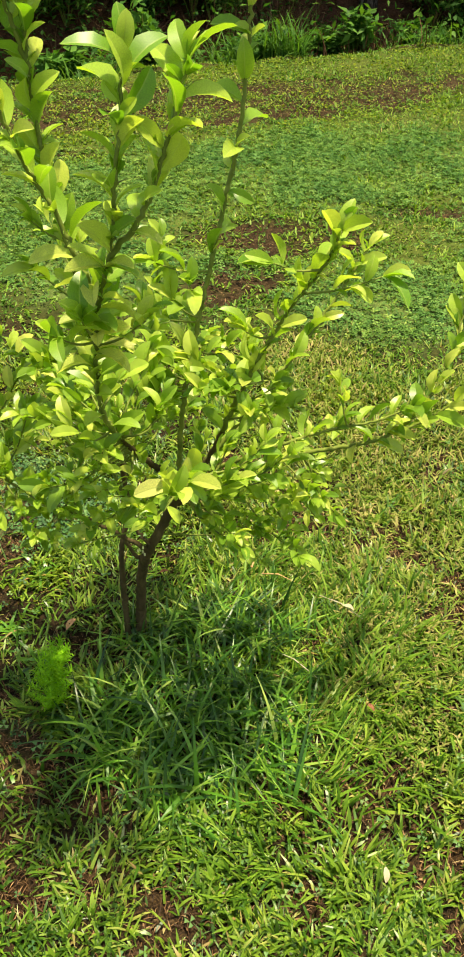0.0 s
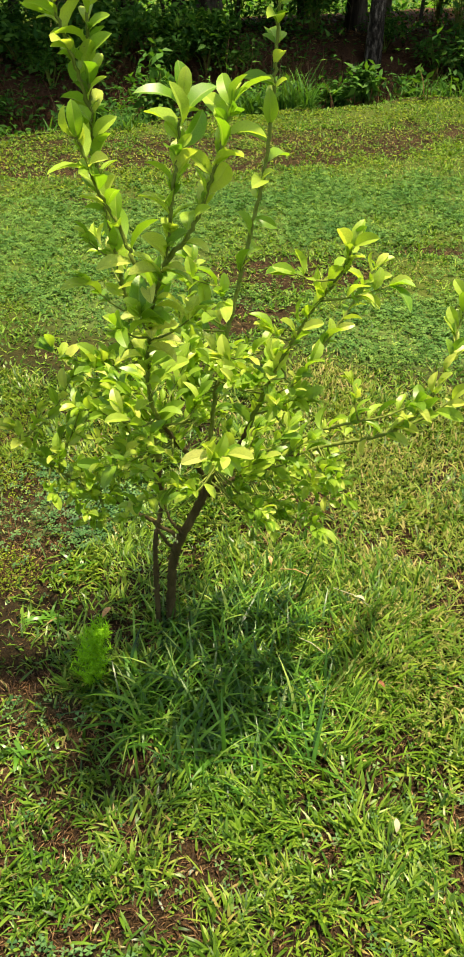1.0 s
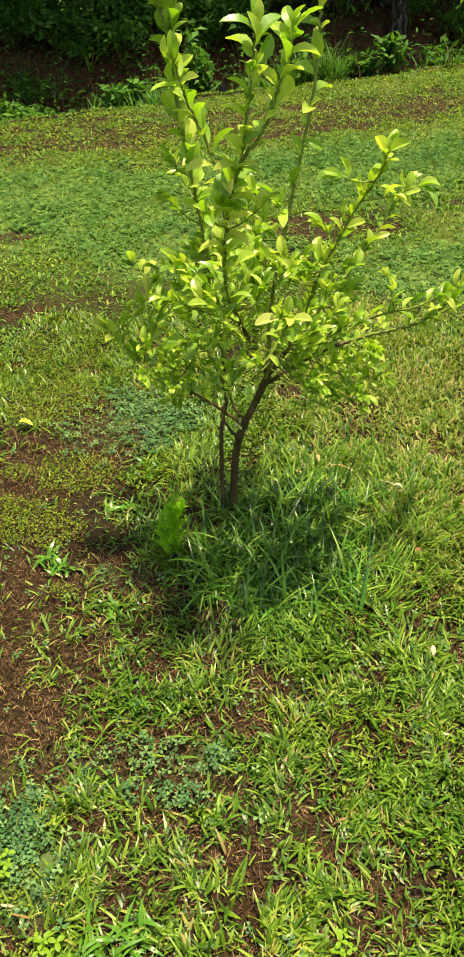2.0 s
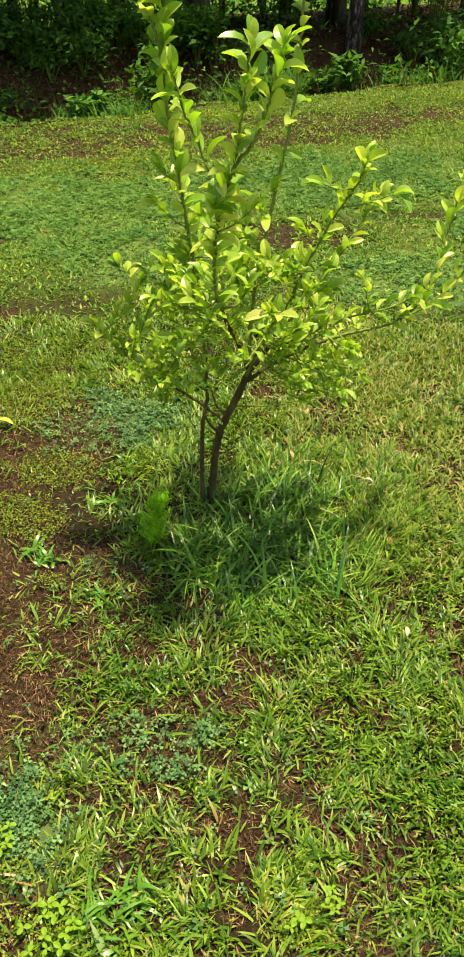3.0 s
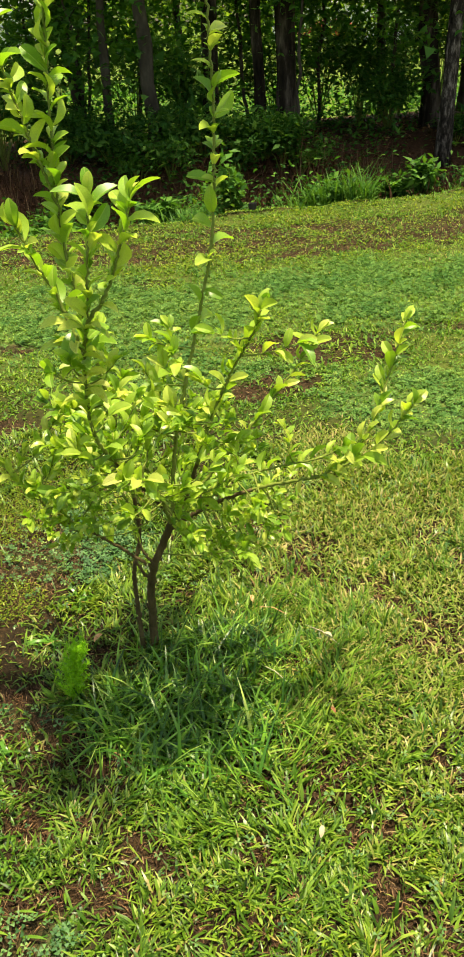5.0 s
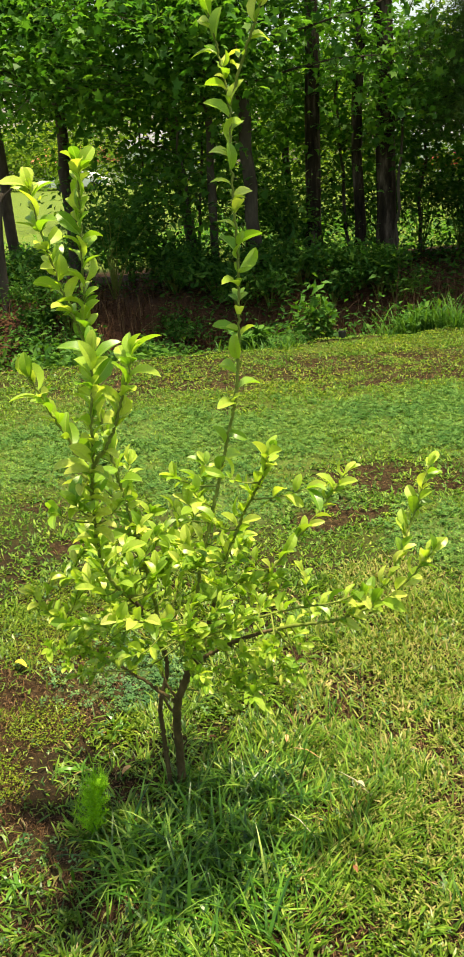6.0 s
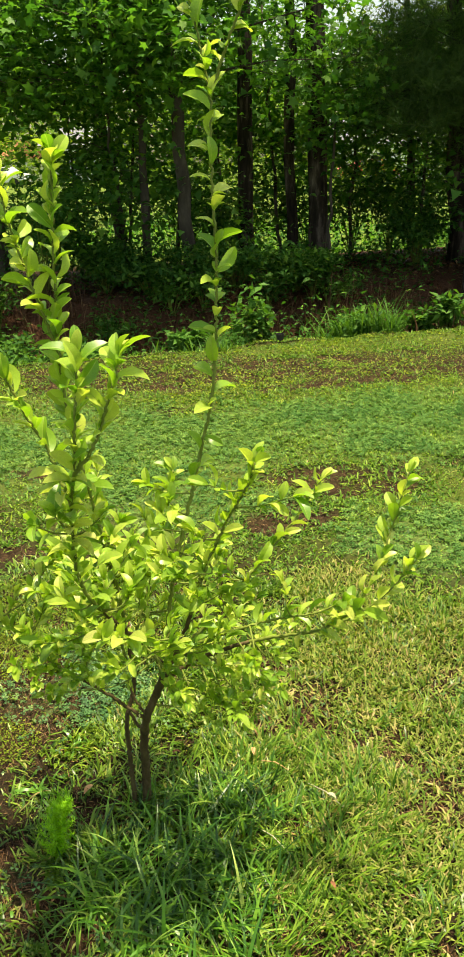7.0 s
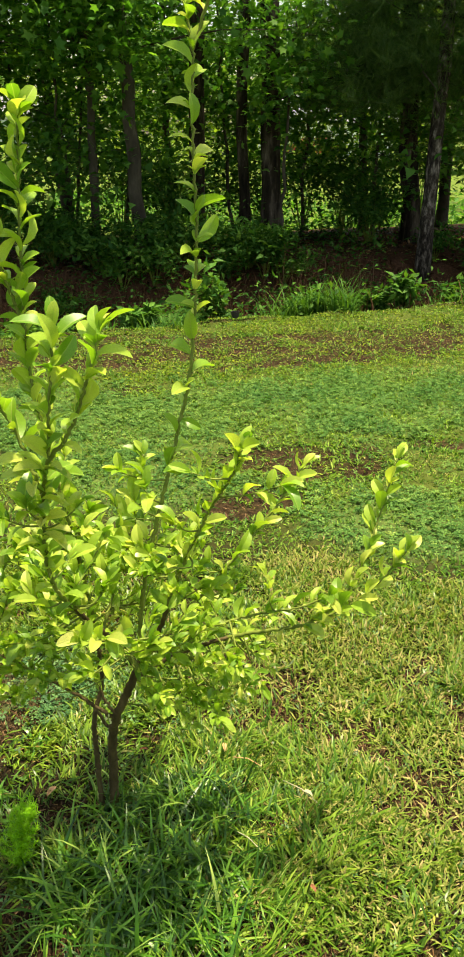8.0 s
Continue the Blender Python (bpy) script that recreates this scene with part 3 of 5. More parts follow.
grow("long_grass", M_LONG, "low dark grass filling the unmown clump", sow(4200, -0.40, 0.55, -0.60, 0.25, lambda x, y: np.clip(blobs(x, y, CLUMP) * 0.9, 0, 1)), (0.060, 0.02), (0.0060, 0.0015), (0.7, 0.4), shapes=FLAT3)
grow("long_grass", M_COARSE, "longer unmown grass blades beside the clump", sow(24000, -0.5, 1.0, -0.8, 0.8, lambda x, y: np.clip(1.15 - np.hypot((x - 0.30) / 0.42, (y + 0.10) / 0.46), 0, 1) * (1 - 0.9 * blobs(x, y, SOIL)) * (1 - 0.85 * blobs(x, y, CLUMP))), (0.056, 0.018), (0.0048, 0.0012), (0.55, 0.3),
     shapes=[blade(0.4), blade(0.8)], aim=drift)
grow("lawn_grass", M_GRASS, "coarser lawn grass away from the tree", sow(50000, -6.5, 6.5, -6.0, 6.5, lambda x, y: in_lawn(x, y) * np.clip(outer_lawn(x, y) * 2, 0, 1) * (1 - 0.8 * soil_of(x, y)) * (0.5 + 0.5 * smooth(0.35, 0.55, fbm(x * 3, y * 3, 99)))), (0.060, 0.02), (0.015, 0.004), (0.8, 0.35), shapes=LAID)


def trefoil():
    """A clover leaf: three notched leaflets, each creased along its rib."""
    V, Fs = [(0, 0, -0.05)], []
    for k in range(3):
        a = 2 * math.pi * k / 3
        i = len(V)
        V += [(0.86 * math.cos(a - 0.46), 0.86 * math.sin(a - 0.46), 0.14), (0.84 * math.cos(a), 0.84 * math.sin(a), 0.0), (0.86 * math.cos(a + 0.46), 0.86 * math.sin(a + 0.46), 0.14)]
        Fs += [(0, i, i + 1), (0, i + 1, i + 2)]
    return V, Fs


TREFOIL = trefoil()


def round_leaf(k=5):
    V = [(0, 0, -0.05)] + [(math.cos(2 * math.pi * i / k), math.sin(2 * math.pi * i / k) * 1.0, 0.06 * math.cos(4 * math.pi * i / k)) for i in range(k)]
    V[1] = (0.55, 0.0, 0.0)
    return V, [(0, 1 + i, 1 + (i + 1) % k) for i in range(k)]


def grow_round(name, mat, label, sites, size, height, category, shape=None):
    x, y = sites
    n = len(x)
    s = np.clip(rng.normal(*size, n), size[0] * 0.4, size[0] * 2)
    M = turns(rng.uniform(0, 6.28, n), rng.normal(0, 0.45, n), rng.uniform(0, 6.28, n), s, s, s)
    P = np.stack([x, y, ground_z(x, y) + rng.uniform(0.2, 1.0, n) * height], -1)
    return tagged(new(name, raw_mesh(name, *scatter(*(shape or round_leaf()), M, P), mat)), label, category, kind="stuff")


grow_round("clover_patch", M_NEARCLOVER, "low mat of small three-leaved blue-green clover", sow(70000, -1.05, 1.15, -1.6, 1.2, keep_clover), (0.0100, 0.0024), 0.026, "clover", TREFOIL)
grow_round("clover_patch", M_CLOVER, "broad mat of blue-green clover behind the tree", sow(150000, -3.0, 2.2, 1.2, 4.2, lambda x, y: beyond(x, y) * keep_clover(x, y)), (0.0112, 0.003), 0.024, "clover", TREFOIL)
grow_round("low_weeds", M_MOSS, "low yellow-green weeds creeping over bare soil", sow(220000, -1.1, 0.6, -1.5, 1.1, lambda x, y: blobs(x, y, MOSS) * 0.9 + 0.010), (0.0023, 0.0008), 0.016, "weed")

grow_round("low_weeds", M_MOSS, "low ochre-green mat of weeds along the lawn's far edge", sow(70000, -3.0, 2.2, 2.9, 5.4, lambda x, y: in_lawn(x, y) * smooth(1.6, 1.1, edge_y(x) - y) * (0.10 + 0.5 * smooth(0.45, 0.60, fbm(x * 4, y * 7, 105))) * (1 - 0.75 * soil_of(x, y))), (0.0075, 0.002), 0.012, "weed")


# ---------------------------------------------------------------- young citrus tree
def leaf_mesh(name, mat, curl, fold, wide):
    """A citrus leaf 1 long: obovate, folded on its rib, bent along it."""
    ys = [0.0, 0.12, 0.34, 0.59, 0.81, 0.94, 1.0]
    prof = [0.0, 0.40, 0.80, 1.0, 0.82, 0.46, 0.0]
    n = len(ys)
    z = [0.10 * math.sin(t * math.pi) - curl * t * t for t in ys]
    V, Fs = [(0, 0, z[0]), (0, 1.0, z[-1]), (-0.012, -0.16, 0), (0.012, -0.16, 0)], [(0, 2, 3)]
    for side in (-1, 1):
        first = len(V)
        for i in range(1, n - 1):
            w = 0.5 * wide * prof[i]
            V += [(0, ys[i], z[i]), (side * w, ys[i], z[i] + fold * w - 0.25 * w * w)]
        rib = [0] + [first + 2 * i for i in range(n - 2)] + [1]
        rim = [0] + [first + 2 * i + 1 for i in range(n - 2)] + [1]
        for i in range(n - 1):
            f = []
            for v in (rib[i], rim[i], rim[i + 1], rib[i + 1]) if side > 0 else (rib[i], rib[i + 1], rim[i + 1], rim[i]):
                if v not in f:
                    f.append(v)
            Fs.append(tuple(f))
    if mat is None:
        return V, Fs
    return simple_mesh(name, V, Fs, mat)


LEAF_SHAPES = [(0.12, 0.55, 0.45), (0.22, 0.80, 0.46), (0.32, 0.50, 0.45), (0.02, 0.75, 0.44)]

tree = empty("citrus_tree", (0, 0, 0), "young thorny citrus tree with yellow-green leaves on the lawn", "tree")

# leaders and main limbs: points from base to tip, base and tip radius, leaf spacing from a share of the length, leaf size
MAIN_BRANCHES = {
    "trunk": ([(0, 0, -0.02), (0.005, -0.010, 0.11), (0.020, -0.042, 0.245), (0.050, -0.082, 0.345), (0.105, -0.088, 0.478)], 0.0118, 0.0092, None),
    "second_stem": ([(-0.026, -0.012, -0.02), (-0.026, -0.030, 0.15), (-0.022, -0.045, 0.287), (-0.012, -0.01, 0.394), (-0.03, -0.04, 0.66), (-0.068, -0.095, 0.98), (-0.090, -0.10, 1.14), (-0.088, -0.10, 1.35), (-0.080, -0.09, 1.585)], 0.0070, 0.0022, (0.36, 0.057)),
    "side_shoot": ([(-0.090, -0.10, 1.20), (-0.125, -0.12, 1.33), (-0.165, -0.12, 1.46), (-0.185, -0.115, 1.545)], 0.0035, 0.0018, (0.12, 0.057)),
    "front_leader": ([(0.105, -0.088, 0.478), (0.085, -0.16, 0.58), (0.055, -0.26, 0.70), (0.040, -0.35, 0.82), (0.055, -0.395, 0.98), (0.085, -0.43, 1.08), (0.100, -0.44, 1.18), (0.112, -0.44, 1.285)], 0.0062, 0.0020, (0.24, 0.051)),
    "front_shoot": ([(0.085, -0.43, 1.075), (0.125, -0.43, 1.13), (0.150, -0.42, 1.20), (0.172, -0.41, 1.275)], 0.0040, 0.0018, (0.10, 0.052)),
    "left_shoot": ([(0.060, -0.40, 1.00), (0.020, -0.385, 1.09), (-0.010, -0.40, 1.16), (-0.028, -0.43, 1.235)], 0.0040, 0.0018, (0.2, 0.051)),
    "central_shoot": ([(0.105, -0.088, 0.478), (0.110, -0.05, 0.66), (0.148, 0.010, 0.888), (0.168, 0.03, 0.99), (0.192, 0.052, 1.136), (0.199, 0.062, 1.376), (0.191, 0.066, 1.548), (0.188, 0.078, 1.685), (0.165, 0.08, 1.80), (0.135, 0.08, 1.92), (0.115, 0.08, 2.02)], 0.0055, 0.0016, (0.26, 0.057)),
    "forked_shoot": ([(0.188, 0.078, 1.685), (0.222, 0.08, 1.775), (0.258, 0.08, 1.86), (0.275, 0.082, 1.95), (0.283, 0.084, 2.01)], 0.0035, 0.0018, (0.12, 0.050)),
    "right_limb": ([(0.105, -0.088, 0.478), (0.165, -0.14, 0.60), (0.22, -0.17, 0.76), (0.285, -0.195, 0.91), (0.330, -0.215, 0.99), (0.350, -0.224, 1.045)], 0.0065, 0.0020, (0.30, 0.047)),
    "back_limb": ([(0.120, -0.075, 0.50), (0.22, -0.02, 0.62), (0.31, 0.05, 0.73), (0.375, 0.11, 0.82), (0.415, 0.14, 0.885)], 0.0055, 0.0020, (0.35, 0.047)),
    "arm": ([(0.090, -0.085, 0.445), (0.20, -0.09, 0.53), (0.33, -0.085, 0.590), (0.465, -0.077, 0.632), (0.545, -0.03, 0.705), (0.585, 0.05, 0.82), (0.612, 0.10, 0.935)], 0.0060, 0.0018, (0.45, 0.047)),
    "arm_side": ([(0.165, -0.14, 0.575), (0.27, -0.13, 0.625), (0.36, -0.11, 0.655), (0.44, -0.095, 0.672), (0.50, -0.09, 0.70)], 0.0042, 0.0018, (0.40, 0.047)),
    "arm_tip": ([(0.465, -0.077, 0.632), (0.54, -0.07, 0.675), (0.60, -0.06, 0.735), (0.645, -0.05, 0.80)], 0.0032, 0.0016, (0.10, 0.047)),
    "forward_limb": ([(0.100, -0.09, 0.47), (0.130, -0.22, 0.60), (0.160, -0.36, 0.72), (0.175, -0.46, 0.785), (0.165, -0.54, 0.83)], 0.0050, 0.0018, (0.40, 0.044)),
    "low_left_limb": ([(0.045, -0.085, 0.33), (-0.05, -0.12, 0.42), (-0.14, -0.16, 0.50), (-0.22, -0.17, 0.57), (-0.275, -0.16, 0.625)], 0.0050, 0.0016, (0.25, 0.045)),
    "fork_twig": ([(0.050, -0.09, 0.345), (0.020, -0.08, 0.375), (0.005, -0.085, 0.43)], 0.0042, 0.0022, (0.5, 0.034)),
    "link": ([(0.034, -0.062, 0.270), (0.006, -0.052, 0.290), (-0.014, -0.046, 0.318)], 0.0045, 0.0036, None),
    "left_limb": ([(-0.012, -0.01, 0.394), (-0.08, 0.02, 0.52), (-0.17, 0.03, 0.63), (-0.25, 0.05, 0.70)], 0.0042, 0.0016, (0.25, 0.045)),
    "rear_limb": ([(-0.02, -0.01, 0.45), (0.0, 0.10, 0.60), (0.02, 0.18, 0.74), (0.03, 0.22, 0.85)], 0.0042, 0.0016, (0.25, 0.045)),
}
leaf_sites = []     # place, direction, size, rank


def leaves_on(pts, start, size, gap, spread=0.9, hang=0.0, pairs=0.6):
    """Alternate leaves along a shoot, standing out and up."""
    n = len(pts)
    run, ang = 0.0, random.uniform(0, 6.28)
    total = sum((pts[i + 1] - pts[i]).length for i in range(n - 1))
    went = 0.0
    for i in range(n - 1):
        seg = pts[i + 1] - pts[i]
        went += seg.length
        if went < start * total:
            continue
        run += seg.length
        if run < gap * (1.25 - 0.6 * went / total):
            continue
        run = 0
        ang += 2.4 + random.uniform(-0.5, 0.5)
        d = seg.normalized()
        side = d.orthogonal().normalized()
        out = (Matrix.Rotation(ang, 3, d) @ side)
        k = random.uniform(0.45, 1.15) * spread
        way = (d * (1 - 0.45 * k) + out * k + Vector((0, 0, 0.24 - hang))).normalized()
        big = size * random.uniform(0.75, 1.2)
        leaf_sites.append((pts[i + 1].copy(), way, big))
        if random.random() < pairs:
            # the small pair of leaflets at a leaf's foot
            for turn in (-1, 1):
                w2 = Matrix.Rotation(turn * random.uniform(0.7, 1.25), 3, d) @ way
                leaf_sites.append((pts[i + 1].copy(), (w2 + d * 0.25).normalized(), big * random.uniform(0.38, 0.62)))
    leaf_sites.append((pts[-1].copy(), (pts[-1] - pts[-3]).normalized(), size * 0.8))
    leaf_sites.append((pts[-1].copy(), ((pts[-1] - pts[-3]).normalized() + Vector((random.uniform(-.7, .7), random.uniform(-.7, .7), 0))).normalized(), size * 0.9))


limb_pts = {}
thorn_sites = []
for name, (ctrl, r0, r1, lv) in MAIN_BRANCHES.items():
    pts = spline(ctrl, 0.006)
    for p in pts[2:-1]:
        p += Vector((random.gauss(0, 0.0012), random.gauss(0, 0.0012), 0))
    limb_pts[name] = pts
    n = len(pts)
    radii = [r0 + (r1 - r0) * (i / (n - 1)) ** 0.8 for i in range(n)]
    for i in range(n):
        if name in ("trunk",) and i < 3:
            radii[i] *= 1.25 - 0.08 * i
    V, Fs = tube(pts, radii, 10 if name == "trunk" else 7)
    me = simple_mesh(name, V, Fs, M_BARK if name == "trunk" else M_GREENWOOD)
    if name in ("second_stem", "fork_twig", "link", "arm", "front_leader", "low_left_limb", "right_limb"):
        me.materials.append(M_BARK)
        sides = 7
        cut = {"fork_twig": 0.8, "link": 1.0, "second_stem": 0.32, "arm": 0.3, "front_leader": 0.35, "low_left_limb": 0.4, "right_limb": 0.35}[name]
        for k, f in enumerate(me.polygons):
            if k < cut * n * sides:
                f.material_index = 1
    if name == "second_stem":
        kind = "stem"
    else:
        kind = "trunk" if name == "trunk" else "branch"
    part(kind, me, tree, "brown bark trunk" if name == "trunk" else "")
    if lv:
        gap = {"central_shoot": 0.031, "forked_shoot": 0.027, "second_stem": 0.0145, "side_shoot": 0.0140, "front_leader": 0.0140, "front_shoot": 0.0135, "left_shoot": 0.0135}.get(name, 0.0170)
        tall = name in ("central_shoot", "forked_shoot")
        upright = tall or name in ("second_stem", "side_shoot", "front_leader", "front_shoot", "left_shoot")
        leaves_on(pts, lv[0], lv[1], gap, (1.22 if tall else 1.0) if upright else 0.92, 0.08 if tall else 0.0 if upright else -0.1, 0.75 if tall else 0.5)
        if name in ("central_shoot", "forked_shoot", "second_stem", "side_shoot", "front_leader"):
            for i in range(int(n * 0.45), n - 2, 9):
                thorn_sites.append((pts[i], (pts[i + 1] - pts[i]).normalized(), random.uniform(0, 6.28)))

# twigs that fill the crown
twig_pts = []
hosts = ["trunk", "second_stem", "front_leader", "central_shoot", "right_limb", "back_limb", "arm", "forward_limb", "low_left_limb", "left_limb", "rear_limb", "arm_side"]
host_pts = [p for h in hosts for p in limb_pts[h] if 0.26 < p.z < 0.84]
made = 0


def hides_fork(p, more=0.0):
    """The open window in the foliage round the fork of the trunk."""
    h = p.z + 0.45 * (p.y + 0.09)
    return p.y < 0.08 and (0.02 < p.x < 0.19 and h < 0.485 + more or -0.07 < p.x <= 0.02 and h < 0.375 + more)


while made < 178:
    q = Vector((random.uniform(-1, 1), random.uniform(-1, 1), random.uniform(-1, 1)))
    if not 0.42 < q.length < 1.0:
        continue
    tip = Vector((0.10 + q.x * 0.325, -0.11 + q.y * 0.33, 0.605 + q.z * 0.245))
    if tip.z < 0.48 and -0.09 < tip.x < 0.24 or hides_fork(tip, 0.02):
        continue
    b = min(host_pts, key=lambda p: (p - tip).length + max(0.0, p.z - tip.z) * 0.8 + random.uniform(0, 0.06))
    ln = (tip - b).length
    if ln < 0.05 or ln > 0.26:
        continue
    mid = b.lerp(tip, 0.5) + Vector((random.gauss(0, 0.012), random.gauss(0, 0.012), -0.01))
    tp = spline([b, mid, tip + Vector((0, 0, 0.012))], 0.011)
    twig_pts.append(tp)
    leaves_on(tp, 0.30, random.uniform(0.80, 1.10) * (0.028 + 0.013 * min(1.0, max(0.0, (tip.z - 0.40) / 0.35))), 0.0125, 0.85, -0.18, pairs=0.35)
    made += 1
upper_pts = [p for h in ("front_leader", "central_shoot", "right_limb", "second_stem") for p in limb_pts[h] if 0.66 < p.z < 1.0]
for k in range(20):
    b = random.choice(upper_pts)
    a = random.uniform(0, 2 * math.pi)
    ln = random.uniform(0.05, 0.12)
    tip = b + Vector((math.cos(a), math.sin(a), random.uniform(0.1, 0.9))).normalized() * ln
    tp = spline([b, b.lerp(tip, 0.5) + Vector((0, 0, -0.006)), tip], 0.011)
    twig_pts.append(tp)
    leaves_on(tp, 0.25, random.uniform(0.044, 0.056), 0.017, 1.0)
for tp in twig_pts:
    V, Fs = tube(tp, [0.0022 - 0.0012 * i / (len(tp) - 1) for i in range(len(tp))], 5)
    part("twig", simple_mesh("twig", V, Fs, M_GREENWOOD), tree)


def leaf_matrix(p, way, size):
    """A leaf at p that points along way, its face turned up as far as it can."""
    up = Vector((random.gauss(0, 0.55), random.gauss(0, 0.55) - 0.15, 1))
    x = way.cross(up)
    x = x.normalized() if x.length > 0.05 else way.orthogonal().normalized()
    z = x.cross(way)
    return Matrix(((x.x, way.x, z.x, p.x), (x.y, way.y, z.y, p.y), (x.z, way.z, z.z, p.z), (0, 0, 0, 1))) @ Matrix.Diagonal((size, size, size, 1))


leaf_sites = [s for s in leaf_sites if not hides_fork(s[0])]
LEAVES = [leaf_mesh("leaf", M_LEAF, *s) for s in LEAF_SHAPES]
PALES = [leaf_mesh("pale_leaf", M_PALE, *s) for s in LEAF_SHAPES[:2]]
random.shuffle(leaf_sites)
near = sorted(leaf_sites, key=lambda s: -(s[2] + 0.05 * (s[0].z > 0.9) - 0.03 * s[0].y))
for p, way, size in near[:300]:
    ob = part("leaf", random.choice(LEAVES), tree)
    ob.matrix_local = leaf_matrix(p, way, size)
rest = near[300:]
sets = []
for k, s in enumerate(LEAF_SHAPES):
    own = rest[k::len(LEAF_SHAPES)]
    ms = [leaf_matrix(*o) for o in own]
    V, Fs = leaf_mesh("leaf", None, *s)
    sets.append(scatter(V, Fs, np.array([[list(r[:3]) for r in m.to_3x3()] for m in ms]), np.array([list(m.translation) for m in ms])))
part("small_leaves", raw_mesh("small_leaves", *join_sets(sets), M_LEAFJ), tree)["kind"] = "stuff"

# pale, yellowed leaves: place, direction, length
for p, way, size in [((0.075, -0.43, 1.062), (0.8, -0.1, -0.12), 0.052), ((0.068, -0.43, 1.010), (0.85, -0.1, -0.05), 0.055), ((0.05, -0.40, 1.02), (-0.5, -0.5, 0.3), 0.050),
                     ((0.060, -0.41, 1.03), (0.1, -0.8, 0.1), 0.050), ((0.048, -0.39, 0.93), (0.9, -0.2, -0.2), 0.050), ((0.045, -0.37, 0.90), (-0.9, -0.2, 0.0), 0.055), ((0.05, -0.38, 0.95), (0.2, -0.8, 0.3), 0.045),
                     ((0.165, -0.50, 0.812), (-0.75, -0.3, -0.05), 0.052), ((0.18, -0.46, 0.79), (0.6, -0.4, 0.25), 0.050), ((0.47, -0.075, 0.64), (0.6, -0.3, 0.15), 0.050), ((0.50, -0.09, 0.70), (0.5, -0.4, -0.3), 0.042),
                     ((0.42, -0.08, 0.62), (-0.2, -0.4, -0.5), 0.04), ((0.05, -0.38, 0.97), (-0.6, -0.5, 0.2), 0.05), ((0.56, -0.05, 0.70), (0.4, -0.3, -0.4), 0.038)]:
    ob = part("leaf", random.choice(PALES), tree, "pale yellowed leaf")
    ob.matrix_local = leaf_matrix(Vector(p), Vector(way).normalized(), size)

for k in range(6):
    b = random.choice([p for p in limb_pts["front_leader"] if 0.84 < p.z < 1.07])
    a = random.choice((random.uniform(-0.7, 0.3), random.uniform(-2.9, -2.2)))
    ob = part("leaf", random.choice(PALES), tree, "pale yellowed leaf")
    ob.matrix_local = leaf_matrix(b, Vector((math.cos(a), math.sin(a) * 0.8, random.uniform(-0.1, 0.7))).normalized(), random.uniform(0.036, 0.056))

V, Fs = tube([(0, 0, 0), (0, 0, 0.5), (0, 0, 1)], [0.07, 0.045, 0.004], 5)
THORN = simple_mesh("thorn", V, Fs, M_THORN)
for p, d, a in thorn_sites:
    out = (Matrix.Rotation(a, 3, d) @ d.orthogonal().normalized()) + d * 0.35
    ob = part("thorn", THORN, tree)
    ob.matrix_local = Matrix.Translation(p) @ out.to_track_quat("Z", "Y").to_matrix().to_4x4() @ Matrix.Diagonal((0.015, 0.015, random.uniform(0.011, 0.018), 1))
bm = bmesh.new()
for k in range(9):
    bmesh.ops.create_icosphere(bm, subdivisions=1, radius=0.0032, matrix=Matrix.Translation((0.035 + random.gauss(0, 0.008), -0.085 + random.gauss(0, 0.008), 0.335 + random.gauss(0, 0.009))) @ Matrix.Diagonal((0.7, 0.7, 1.6, 1)))
me = bpy.data.meshes.new("flower_buds")
bm.to_mesh(me)
bm.free()
me.materials.append(M_BUD)
part("flower_buds", me, tree, "cluster of small cream flower buds")


# ---------------------------------------------------------------- feathery weed
def feathery(place, height):
    base = empty("feathery_weed", place, "bright green feathery weed beside the trunk", "weed")
    V, Fs = tube([(0, 0, 0), (0.014, 0.0, height * 0.5), (0.032, 0.004, height * 0.95)], [0.0022, 0.0016, 0.0008], 5)
    part("stem", simple_mesh("stem", V, Fs, M_FENNEL), base)
    sets = []
    for k in range(44):
        t = 0.10 + 0.88 * k / 44
        a, ln = 2.4 * k + random.uniform(-.4, .4), height * (0.34 - 0.18 * t) * random.uniform(0.8, 1.2)
        b = np.array([0.034 * t, 0.003 * t, height * t * 0.95])
        d = np.array([math.cos(a) * 0.75, math.sin(a) * 0.75, 0.75])
        n = 60
        f = rng.uniform(0.05, 1.0, n)
        P = b + d * (f * ln)[:, None] + np.stack([np.zeros(n), np.zeros(n), 0.008 * f * f], -1)
        le = rng.uniform(0.010, 0.020, n)
        M = turns(rng.uniform(0, 6.28, n), -rng.uniform(0.2, 1.1, n), rng.normal(0, 0.4, n), np.full(n, 0.0016), le, le)
        sets.append(scatter(*BLADES[0], M, P))
    part("fronds", raw_mesh("fronds", *join_sets(sets), M_FENNEL), base)


feathery((-0.150, -0.235, float(ground_z(-0.150, -0.235))), 0.19)


